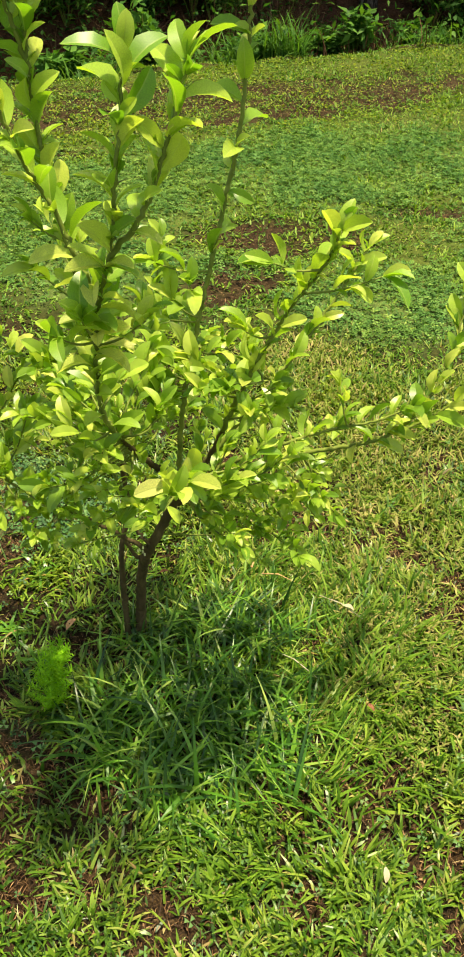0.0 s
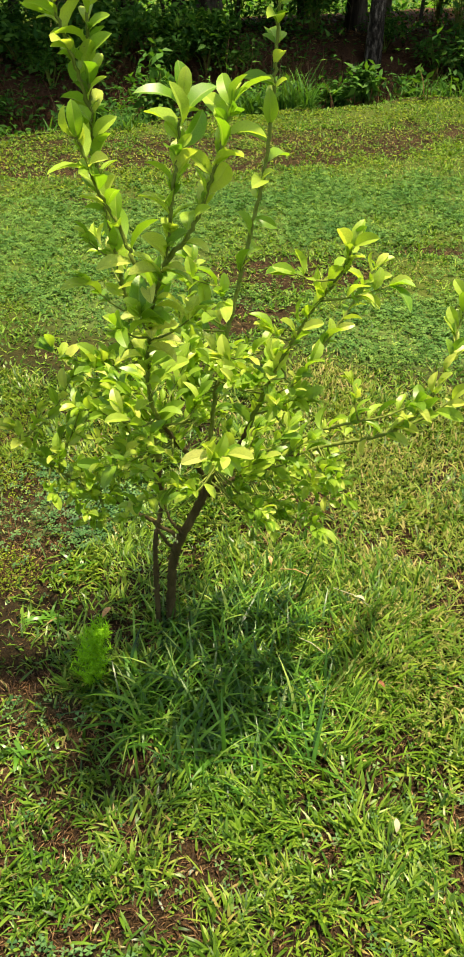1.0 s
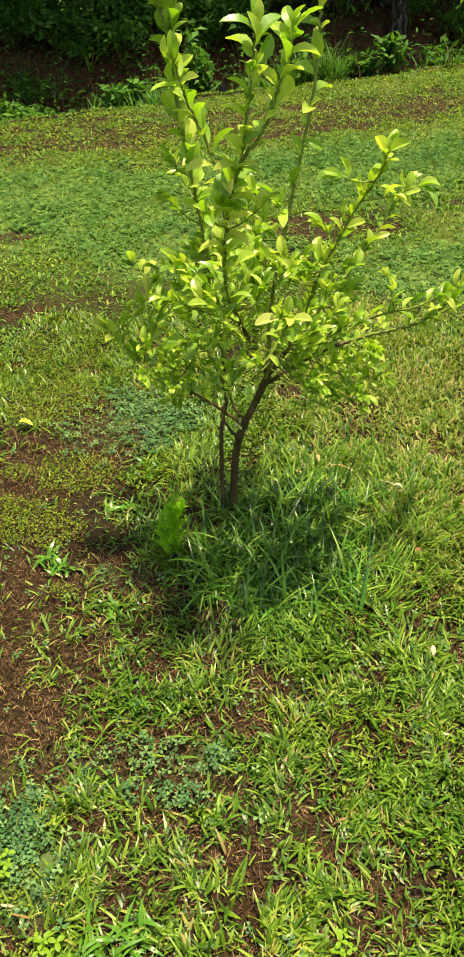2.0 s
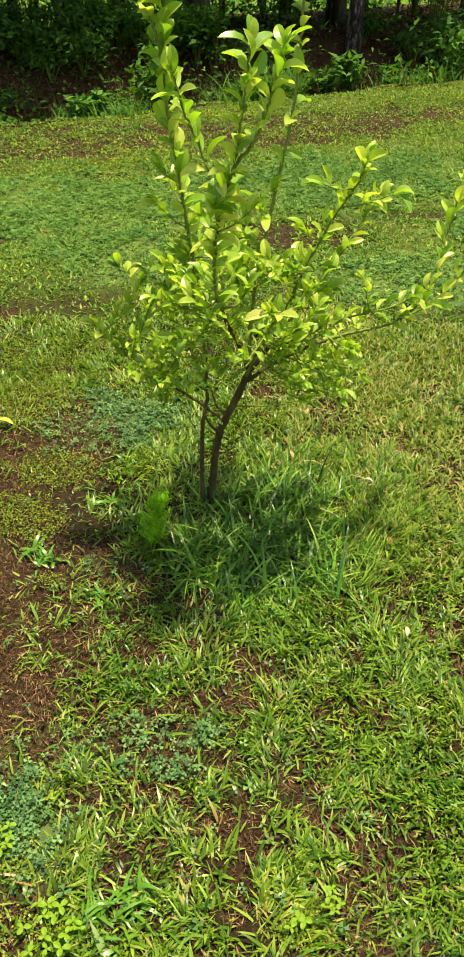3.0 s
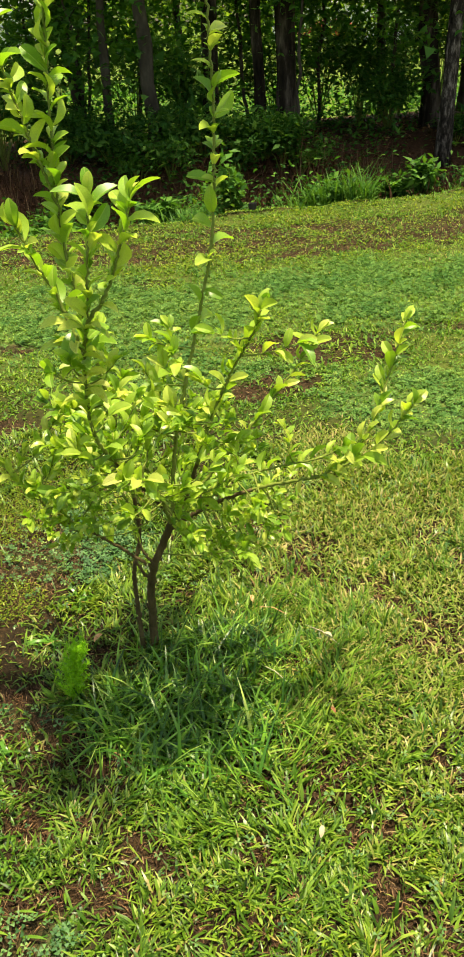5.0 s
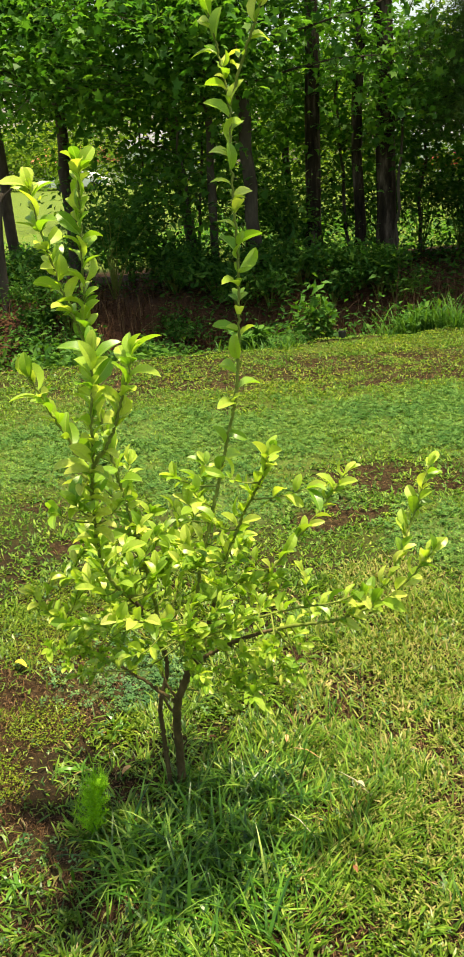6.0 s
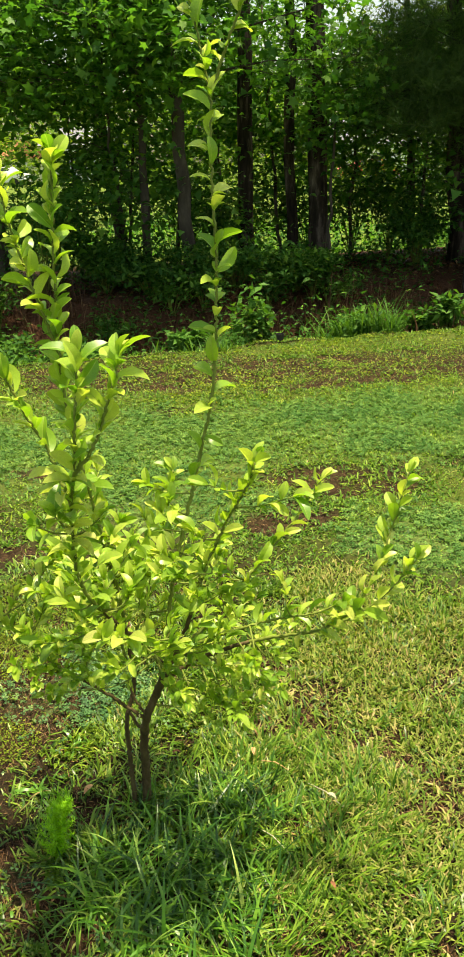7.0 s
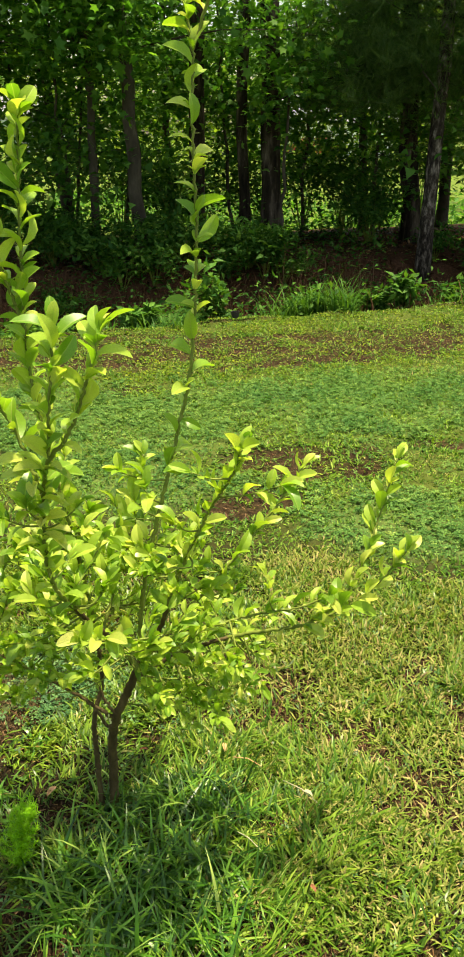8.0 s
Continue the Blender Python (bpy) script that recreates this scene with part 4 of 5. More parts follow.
# ---------------------------------------------------------------- grassy weed rosettes
def rosette(x, y, r, n, label):
    ob = empty("weed_rosette", (x, y, float(ground_z(x, y))), label, "weed", "weed rosettes")
    V, Fs = blade(1.2, 4)
    me = simple_mesh("blade", [(v[0] * 0.010, v[1] * r, v[2] * r * 0.7) for v in V], Fs, M_LONG)
    for k in range(n):
        b = part("blade", me, ob)
        a, s = random.uniform(0, 6.28), random.uniform(0.5, 1.15)
        o = Vector((random.gauss(0, 0.28), random.gauss(0, 0.28), 0)) * r
        b.matrix_local = Matrix.Translation(o) @ Euler((random.uniform(-1.15, -0.35), random.gauss(0, 0.3), a)).to_matrix().to_4x4() @ Matrix.Diagonal((s, s, s, 1))


for x, y, r, n in [(-0.474, -0.263, 0.075, 26), (-0.43, -0.30, 0.055, 18), (-0.078, -1.229, 0.095, 30), (-0.03, -1.19, 0.075, 20), (-0.77, 0.16, 0.05, 11), (-0.24, -0.42, 0.06, 16), (-0.30, -0.02, 0.08, 20), (-0.27, 0.16, 0.07, 18), (-0.20, -0.12, 0.085, 20)]:
    rosette(x, y, r, n, "low rosette of broad green grass blades")


# ---------------------------------------------------------------- small broad-leaved weeds
def broad_weed(x, y, r, n):
    """A low plant of opposite oval leaves on short creeping stems."""
    ob = empty("broadleaf_weed", (x, y, float(ground_z(x, y))), "low bright yellow-green broad-leaved weed on the lawn", "weed", "broadleaf weeds")
    V, Fs = leaf_mesh("leaf", None, 0.25, 0.3, 0.62)
    me = simple_mesh("leaf", V, Fs, M_WEED)
    for k in range(n):
        a, f = random.uniform(0, 6.28), random.uniform(0.1, 1.0) ** 0.7
        tip = Vector((math.cos(a) * r * f, math.sin(a) * r * f, random.uniform(0.018, 0.034)))
        Vs, Fq = tube([Vector((0, 0, 0)), tip * 0.6, tip], [0.0011, 0.0009, 0.0006], 4)
        part("stem", simple_mesh("stem", Vs, Fq, M_WEED), ob)
        for j in range(3):
            b = part("leaf", me, ob)
            sz = random.uniform(0.010, 0.018)
            b.matrix_local = Matrix.Translation(tip) @ Euler((random.uniform(0.0, 0.5), random.uniform(-0.3, 0.3), a + 2.09 * j + random.uniform(-.4, .4))).to_matrix().to_4x4() @ Matrix.Diagonal((sz, sz, sz, 1))


for x, y, r, n in [(-0.171, -1.281, 0.06, 14), (-0.338, -1.114, 0.05, 11), (0.347, -1.195, 0.03, 5), (0.279, -1.233, 0.02, 3)]:
    broad_weed(x, y, r, n)


# ---------------------------------------------------------------- fallen leaves and twigs on the lawn
def litter(name, label, mat, place, yaw, size, shape=1, lift=0.022, tilt=0.2, category="leaf"):
    m = leaf_mesh(name, mat, *LEAF_SHAPES[shape])
    ob = tagged(new(name, m), label, category, "fallen leaves")
    ob.matrix_world = Matrix.Translation((*place, float(ground_z(*place)) + lift)) @ Euler((tilt, 0.1, yaw)).to_matrix().to_4x4() @ Matrix.Diagonal((size, size, size, 1))
    return ob


M_YELLOW = solid("yellow_leaf", [(0.3, (0.75, 0.55, 0.03)), (0.7, (0.82, 0.66, 0.06))], rough=0.5, bump=0.1)
M_CREAM = solid("bleached_leaf", [(0.3, (0.30, 0.28, 0.17)), (0.7, (0.42, 0.39, 0.25))], rough=0.7, bump=0.1)
M_TAN = solid("tan_leaf", [(0.3, (0.42, 0.22, 0.09)), (0.7, (0.60, 0.36, 0.17))], rough=0.7, bump=0.2)
M_BROWN = solid("brown_leaf", [(0.3, (0.13, 0.05, 0.02)), (0.7, (0.25, 0.11, 0.05))], rough=0.8, bump=0.2)
M_STRAW = solid("straw_stalk", [(0.3, (0.32, 0.30, 0.18)), (0.7, (0.45, 0.42, 0.28))], rough=0.7, bump=0.1)
litter("fallen_leaf", "bright yellow fallen leaf on bare soil", M_YELLOW, (-0.70, 0.33), 1.4, 0.055, 3, 0.020, 0.05)
litter("fallen_leaf", "small bleached cream leaf on the grass", M_CREAM, (0.53, -0.53), 0.1, 0.026, 1, 0.040, 0.7)
litter("fallen_leaf", "orange-tan curled leaf beside the trunk", M_TAN, (-0.165, -0.03), -0.5, 0.032, 1, 0.022, 0.6)
litter("fallen_leaf", "curled tan dead leaf on the grass", M_TAN, (0.235, 0.20), 0.3, 0.026, 2, 0.035, 0.5)
litter("fallen_leaf", "reddish brown dead leaf on the grass", M_BROWN, (0.52, -0.175), 0.8, 0.024, 2, 0.034, 0.4)
litter("fallen_leaf", "bleached broken leaf on the grass", M_CREAM, (0.48, 0.09), 1.2, 0.028, 1, 0.036, 0.3)
litter("fallen_leaf", "reddish brown dead leaf on the grass", M_BROWN, (0.04, 0.16), 2.0, 0.024, 1, 0.04, 0.4)
for k, (a, b) in enumerate([((0.40, 0.13), (0.50, 0.075)), ((0.30, -0.045), (0.40, -0.10)), ((0.26, 0.185), (0.34, 0.17))]):
    za, zb = float(ground_z(*a)) + 0.034, float(ground_z(*b)) + 0.03
    V, Fs = tube([(*a, za), ((a[0] + b[0]) / 2, (a[1] + b[1]) / 2 + 0.006, (za + zb) / 2 + 0.006), (*b, zb)], [0.0012, 0.0014, 0.0008], 5)
    tagged(new("dry_stalk", simple_mesh("dry_stalk", V, Fs, M_STRAW if k < 2 else M_TAN)), "thin bleached dry stalk on the grass", "stalk", "dry stalks")


# ---------------------------------------------------------------- woodland edge
def star_leaf():
    V, k = [(0, 0, 0)], 5
    for i in range(10):
        a = math.pi * (i / 5) + math.pi / 2
        r = 0.5 if i % 2 == 0 else 0.27
        V.append((r * math.cos(a), r * math.sin(a), 0.05 if i % 2 else -0.06))
    return V, [(0, 1 + i, 1 + (i + 1) % 10) for i in range(10)]


def trident():
    V = [(0, 0, 0)]
    for i in range(6):
        a = math.pi * i / 3 + math.pi / 2
        r = 0.52 if i % 2 == 0 else 0.26
        V.append((r * math.cos(a), r * math.sin(a), 0.05 if i % 2 else -0.06))
    return V, [(0, 6, 1, 2), (0, 2, 3, 4), (0, 4, 5, 6)]


TRIDENT = trident()
OVAL = ([(0, 0, 0), (-0.22, 0.4, 0.06), (0, 0.42, -0.01), (0.22, 0.4, 0.06), (0, 1.0, -0.12)], [(0, 2, 1), (0, 3, 2), (1, 2, 4), (2, 3, 4)])
STAR = star_leaf()


def leaf_cloud(centres, per, spread, size, shape, flat=0.6):
    """Leaves round many twig ends: vertices, loops, starts."""
    C = np.repeat(np.asarray(centres, float), per, axis=0)
    n = len(C)
    P = C + rng.normal(0, 1, (n, 3)) * np.asarray(spread)
    s = np.clip(rng.normal(size, size * 0.25, n), size * 0.4, size * 1.8)
    M = turns(rng.uniform(0, 6.28, n), rng.normal(0, flat, n), rng.uniform(0, 6.28, n), s, s, s)
    return scatter(*shape, M, P)


def limb_tubes(list_of):
    sets = []
    for pts, radii, sides in list_of:
        V, Fs = tube(pts, radii, sides)
        L = np.concatenate([np.array(f) for f in Fs])
        T = np.array([len(f) for f in Fs])
        sets.append((np.array([list(v) for v in V]), L, np.concatenate([[0], np.cumsum(T)[:-1]])))
    return join_sets(sets)


def wood_tree(name, base, top, radius, label, bark, height=8.5, crown=(2.2, 8.0), reach=1.6, limbs=16, per=46, leaf=0.095, mat=None, shape=STAR, spread=0.22, clumps=5, droop=0.0):
    """A woodland tree: a tapered, slightly crooked trunk through base and top, limbs, and a crown of many leaves."""
    bx, by = base
    bz = float(ground_z(bx, by))
    ob = empty(name, (bx, by, bz), label, "tree", "woodland edge trees")
    lean = Vector((top[0] - bx, top[1] - by, top[2] - bz)) / (top[2] - bz)
    pts, n = [], 14
    for i in range(n + 1):
        h = height * i / n
        wob = 0.0 if i == 0 else 0.012
        pts.append(Vector((lean.x * h + random.gauss(0, wob), lean.y * h + random.gauss(0, wob), h - (0.15 if i == 0 else 0))))
    radii = [radius * ((1.25 if i == 0 else 1.0) - 0.62 * i / n) for i in range(n + 1)]
    V, Fs = tube(pts, radii, 12)
    for v in V:
        a = noise.noise(Vector((v.x * 14 + bx, v.y * 14, v.z * 3)))
        v += Vector((v.x - lean.x * v.z, v.y - lean.y * v.z, 0)) * 0.25 * a
    part("trunk", simple_mesh("trunk", V, Fs, bark), ob)
    ends = []
    for k in range(limbs):
        h = min(crown[0] + (crown[1] - crown[0]) * random.random() ** 1.25, height * 0.98)
        b = Vector((lean.x * h, lean.y * h, h))
        a = random.uniform(0, 6.28) if random.random() < 0.45 else random.gauss(-math.pi / 2, 0.8)
        ln = reach * random.uniform(0.6, 1.1) * (1.1 - 0.75 * (h - crown[0]) / max(0.1, crown[1] - crown[0]))
        d = Vector((math.cos(a), math.sin(a), random.uniform(-0.1, 0.45) - droop))
        p = [b, b + d * ln * 0.35 + Vector((0, 0, 0.06)), b + d * ln * 0.7 + Vector((random.gauss(0, .08), random.gauss(0, .08), 0.05)), b + d * ln]
        r = max(0.006, radius * 0.20)
        tubes = [(p, [r, r * 0.75, r * 0.5, r * 0.2], 5)]
        for j in range(clumps):
            f = random.uniform(0.30, 1.05)
            e = b + d * ln * f + Vector((random.gauss(0, .24), random.gauss(0, .24), random.gauss(0, .16)))
            ends.append(e)
            tubes.append(([b + d * ln * f * 0.85, e], [r * 0.3, r * 0.1], 4))
        part("limb", raw_mesh("limb", *limb_tubes(tubes), bark), ob)
    if ends:
        part("crown", raw_mesh("crown", *leaf_cloud(ends, per, (spread, spread, spread * 0.6), leaf, shape, 0.85), mat or M_GUM), ob)
    return ob


def needle_tuft():
    V, Fs = [], []
    for k in range(9):
        a, e = 2.4 * k, 0.35 + 0.09 * k
        d = Vector((math.cos(a) * math.cos(e), math.sin(a) * math.cos(e), math.sin(e)))
        s = d.orthogonal().normalized() * 0.018
        i = len(V)
        V += [tuple(-s), tuple(s), tuple(d)]
        Fs.append((i, i + 1, i + 2))
    return V, Fs


TUFT = needle_tuft()
GUM = "sweetgum_tree"
wood_tree(GUM, (-2.595, 7.0), (-2.598, 7.0, 1.738), 0.050, "slim grey-barked sweetgum with star-shaped leaves", M_GREYBARK, 4.2, (1.7, 4.1), 1.5, 22, 44, leaf=0.088)
wood_tree(GUM, (-3.66, 9.0), (-3.829, 9.0, 1.652), 0.075, "leaning dark sweetgum with star-shaped leaves", M_GREYBARK, 4.8, (1.8, 4.6), 1.9, 28, 46, shape=TRIDENT)
wood_tree(GUM, (-2.10, 7.0), (-2.20, 7.0, 1.768), 0.078, "grey-barked sweetgum with a broad leafy crown", M_GREYBARK, 4.6, (1.9, 4.5), 1.7, 25, 44, leaf=0.088)
wood_tree(GUM, (-2.64, 10.0), (-2.693, 10.0, 2.264), 0.055, "thin shaded sweetgum deep in the wood", M_GREYBARK, 4.8, (1.4, 4.6), 1.8, 26, 44, shape=TRIDENT)
wood_tree(GUM, (-0.05, 10.0), (-0.13, 10.0, 1.4), 0.06, "slim shaded sapling with dark foliage", M_GREYBARK, 4.4, (1.2, 4.2), 1.5, 13, 40, shape=TRIDENT)
wood_tree(GUM, (-5.0, 8.2), (-5.0, 8.2, 2.0), 0.09, "sweetgum with a broad leafy crown over the ditch", M_GREYBARK, 4.5, (1.9, 4.3), 2.3, 44, 50, shape=TRIDENT)
wood_tree(GUM, (-6.8, 9.5), (-6.8, 9.5, 2.0), 0.09, "sweetgum with a broad leafy crown beside the field", M_GREYBARK, 4.2, (2.2, 4.0), 2.0, 22, 46, shape=TRIDENT)
wood_tree(GUM, (1.9, 8.4), (1.95, 8.4, 2.0), 0.09, "sweetgum at the edge of the wood", M_GREYBARK, 4.8, (1.3, 4.6), 1.7, 24, 44, shape=TRIDENT)
wood_tree(GUM, (0.9, 10.6), (0.95, 10.6, 2.0), 0.08, "shaded sweetgum deep in the wood", M_GREYBARK, 4.8, (1.0, 4.6), 1.7, 22, 42, shape=TRIDENT)
PINE = "pine_tree"
wood_tree(PINE, (-1.769, 8.0), (-1.773, 8.0, 3.17), 0.095, "dark-barked pine with a bare lower trunk", M_PINEBARK, 8.0, (6.2, 7.9), 1.2, 6, 30, 0.16, M_NEEDLE, TUFT)
wood_tree(PINE, (-1.235, 8.0), (-1.307, 8.0, 3.124), 0.064, "slender straight pine with a bare lower trunk", M_PINEBARK, 8.0, (6.2, 7.9), 1.1, 5, 30, 0.16, M_NEEDLE, TUFT)
wood_tree(PINE, (-0.95, 8.0), (-1.027, 8.0, 3.096), 0.11, "thick dark-barked pine with a bare lower trunk", M_PINEBARK, 8.4, (6.4, 8.2), 1.3, 6, 30, 0.16, M_NEEDLE, TUFT)
wood_tree(PINE, (0.535, 8.5), (0.357, 8.5, 2.852), 0.105, "dark pine trunk hung with drooping foliage", M_PINEBARK, 6.0, (1.8, 5.6), 1.4, 25, 70, 0.16, M_NEEDLE, TUFT, droop=0.45)
wood_tree(PINE, (0.693, 7.6), (0.712, 7.6, 2.172), 0.078, "leaning pine with flaky grey-brown bark", M_FLAKY, 7.0, (2.5, 6.6), 1.3, 18, 60, 0.16, M_NEEDLE, TUFT, droop=0.3)
wood_tree(PINE, (3.2, 9.2), (3.25, 9.2, 3.0), 0.12, "straight pine at the edge of the wood", M_PINEBARK, 10.0, (4.0, 9.5), 1.7, 14, 60, 0.16, M_NEEDLE, TUFT)
for x, y, h in [(-2.9, 7.2, 2.5), (-1.45, 8.4, 2.8), (-3.2, 8.0, 2.8), (-0.75, 9.0, 2.6), (-1.9, 8.8, 2.6), (0.1, 8.8, 2.2), (-2.9, 8.9, 2.4), (-3.9, 8.2, 2.2), (1.2, 8.6, 2.4)]:
    wood_tree("sweetgum_sapling", (x, y), (x + random.uniform(-.1, .1), y, 1.4), 0.022, "leafy young sweetgum sapling between the trunks", M_GREYBARK, h, (0.6, h * 0.97), 0.85, 10, 30, 0.085, shape=TRIDENT)


wood_tree("sweetgum_sapling", (-0.80, 7.6), (-0.76, 7.6, 1.4), 0.020, "slim young sweetgum with star-shaped leaves before the pines", M_GREYBARK, 2.3, (1.45, 2.1), 0.55, 7, 30, 0.080, spread=0.14, clumps=4)


def dead_trunk():
    b = (-4.30, 5.6, float(ground_z(-4.30, 5.6)))
    ob = empty("dead_tree", b, "broken grey dead tree trunk with a bare side branch", "tree")
    pts = spline([(0, 0, -0.1), (0.0, 0, 0.5), (0.03, 0, 0.9), (0.085, 0, 1.30 - b[2] + 0.1)], 0.12)
    V, Fs = tube(pts, [0.05 - 0.012 * i / len(pts) for i in range(len(pts))], 9)
    part("trunk", simple_mesh("trunk", V, Fs, M_GREYBARK), ob)
    V, Fs = tube([(0.05, 0, 1.0), (0.15, 0, 1.12), (0.28, 0.02, 1.2), (0.5, 0.03, 1.26)], [0.014, 0.011, 0.008, 0.003], 6)
    part("branch", simple_mesh("branch", V, Fs, M_GREYBARK), ob)


dead_trunk()


def shrub(name, x, y, height, width, label, per=15, leaf=0.075, stems=9, mat=None, shape=OVAL):
    z = float(ground_z(x, y))
    ob = empty(name, (x, y, z), label, "shrub", "shrubs along the ditch")
    ends = []
    for k in range(stems):
        a, r = random.uniform(0, 6.28), width * random.uniform(0.1, 0.5)
        h = height * random.uniform(0.55, 1.0)
        tip = Vector((math.cos(a) * r, math.sin(a) * r, h))
        mid = Vector((math.cos(a) * r * 0.35, math.sin(a) * r * 0.35, h * 0.55))
        V, Fs = tube([Vector((0, 0, -0.05)), mid, tip], [0.007, 0.005, 0.002], 5)
        part("stem", simple_mesh("stem", V, Fs, M_GREENWOOD), ob)
        ends += [tip, tip * 0.85 + Vector((random.gauss(0, .03), random.gauss(0, .03), 0)), mid + (tip - mid) * 0.35]
    part("foliage", raw_mesh("foliage", *leaf_cloud(ends, per, (0.13 * width, 0.13 * width, 0.10 * height), leaf, shape, 0.8), mat or M_SHRUB), ob)
    return ob


for x, y, h, w in [(-1.30, 4.40, 0.22, 0.22), (-0.84, 4.80, 0.52, 0.30), (0.36, 5.25, 0.24, 0.16), (0.56, 5.30, 0.26, 0.16), (-2.05, 4.15, 0.26, 0.3), (-2.75, 3.85, 0.35, 0.55),
                   (-3.3, 3.7, 0.4, 0.6), (-2.35, 4.9, 0.5, 0.6), (1.05, 5.8, 0.35, 0.4), (1.6, 6.0, 0.5, 0.5), (-0.15, 5.05, 0.28, 0.30)]:
    shrub("ditch_shrub", x, y, h, w, "green broad-leaved shrub at the lawn's edge")
for x, y, h, w in [(-3.4, 6.2, 1.0, 1.2), (-2.9, 6.6, 0.55, 1.1), (-2.4, 6.5, 0.40, 0.9), (-1.6, 6.9, 0.42, 1.0), (-1.0, 7.0, 0.40, 0.8), (-4.6, 6.3, 0.5, 1.0), (-2.0, 7.8, 0.9, 1.2), (-3.9, 7.6, 1.1, 1.3),
                   (0.1, 8.2, 0.7, 0.8), (1.6, 8.4, 0.9, 0.9), (1.9, 7.4, 0.9, 1.1), (-1.3, 9.2, 1.0, 1.3), (-3.2, 9.6, 1.2, 1.5), (-5.6, 8.8, 0.4, 1.2), (-0.3, 9.4, 1.0, 1.2), (0.6, 9.6, 1.4, 1.2), (1.5, 9.8, 1.5, 1.3), (-0.9, 10.2, 1.3, 1.3), (0.1, 10.6, 1.3, 1.3), (2.3, 9.6, 1.4, 1.4)]:
    shrub("underbrush", x, y, h, w, "dark leafy underbrush in the shade of the wood", 42, 0.07, 14, M_UNDER)
for k in range(46):
    x = -4.2 + 6.4 * (k + random.random()) / 46
    y = float(edge_y(np.array(x))) + random.uniform(1.3, 2.7)
    if -0.5 < x < 1.3 and k % 3:
        continue
    shrub("ditch_plant", x, y, random.uniform(0.25, 0.5), random.uniform(0.35, 0.7), "green leafy weed growing in the shaded ditch", 24, 0.055, 7, M_SHRUB if k % 5 == 0 else M_UNDER)


def tall_grass(x0, x1, y0, y1, n, ln, name="ditch_grass"):
    x, y = rng.uniform(x0, x1, n), rng.uniform(y0, y1, n)
    return grow(name, M_SHRUB, "tall bright green grass along the ditch", (x, y), (ln, ln * 0.3), (0.009, 0.003), (0.3, 0.25), shapes=[blade(0.5, 4), blade(1.1, 4)])


tall_grass(-0.45, 0.20, 4.85, 5.25, 1000, 0.24)
tall_grass(-3.6, -2.4, 3.75, 4.3, 1500, 0.20)
tall_grass(-2.3, -0.9, 4.15, 4.6, 420, 0.12)
tall_grass(0.2, 2.2, 5.3, 6.2, 700, 0.14)


def brush(x, y, z, n, rx, h, label="tangle of dry brown brush in the ditch"):
    px, py = rng.normal(x, rx, n), rng.normal(y, rx * 0.5, n)
    pz = ground_z(px, py)
    ln = rng.uniform(0.4, 1.0, n) * h
    M = turns(rng.uniform(0, 6.28, n), rng.normal(0, 0.35, n), rng.normal(0, 0.3, n), np.full(n, 0.007), ln, ln)
    tagged(new("dry_brush", raw_mesh("dry_brush", *scatter(*blade(0.9, 4), M, np.stack([px, py, pz], -1)), M_BRUSH)), label, "brush", kind="stuff")


brush(0.25, 6.5, 0, 2400, 0.40, 0.70)
brush(-1.1, 5.3, 0, 250, 0.45, 0.34)
brush(0.1, 5.55, 0, 500, 0.45, 0.30)
brush(-1.75, 5.2, 0, 450, 0.45, 0.45)
brush(-2.6, 5.6, 0, 450, 0.5, 0.40)
brush(-0.8, 6.2, 0, 450, 0.5, 0.45)
brush(-3.8, 5.8, 0, 200, 0.5, 0.4)
brush(1.3, 6.6, 0, 400, 0.4, 0.5)


def wood_floor(name, n, mat, label, size, high, keep, category, tilt=0.7):
    """Leaves over the ditch and the bank."""
    x = rng.uniform(-5.5, 3.0, n)
    d = rng.uniform(0.12, 5.0, n)
    y = edge_y(x) + d
    k = rng.random(n) < keep(x, y, d)
    x, y = x[k], y[k]
    m = len(x)
    s = np.clip(rng.normal(size, size * 0.3, m), size * 0.4, size * 1.8)
    M = turns(rng.uniform(0, 6.28, m), rng.normal(0, tilt, m), rng.uniform(0, 6.28, m), s, s, s)
    P = np.stack([x, y, ground_z(x, y) + rng.random(m) ** 2 * high * (0.4 + 1.2 * vnoise(x * 2.3, y * 2.3, 77)) + 0.01], -1)
    tagged(new(name, raw_mesh(name, *scatter(*OVAL, M, P), mat)), label, category, kind="stuff")


wood_floor("woodland_undergrowth", 42000, M_UNDER, "low green undergrowth, colour darkened for shade, covering the ditch and bank", 0.055, 0.42, lambda x, y, d: smooth(0.38, 0.58, fbm(x * 1.6, y * 1.6, 79)) * (1 - 0.55 * smooth(-0.6, 0.6, x)), "undergrowth")
wood_floor("ditch_weeds", 9000, M_SHRUB, "bright green weeds at the lip of the ditch", 0.040, 0.07, lambda x, y, d: (d < 0.7) * smooth(0.42, 0.6, fbm(x * 2.2, y * 2.2, 81)) * (1 - 0.7 * smooth(-0.2, 0.5, x)), "weeds")
wood_floor("leaf_litter", 26000, M_LITTER, "brown leaf litter and pine straw on the bank", 0.05, 0.03, lambda x, y, d: 0.8 * smooth(0.3, 0.8, d), "leaf litter", 0.35)


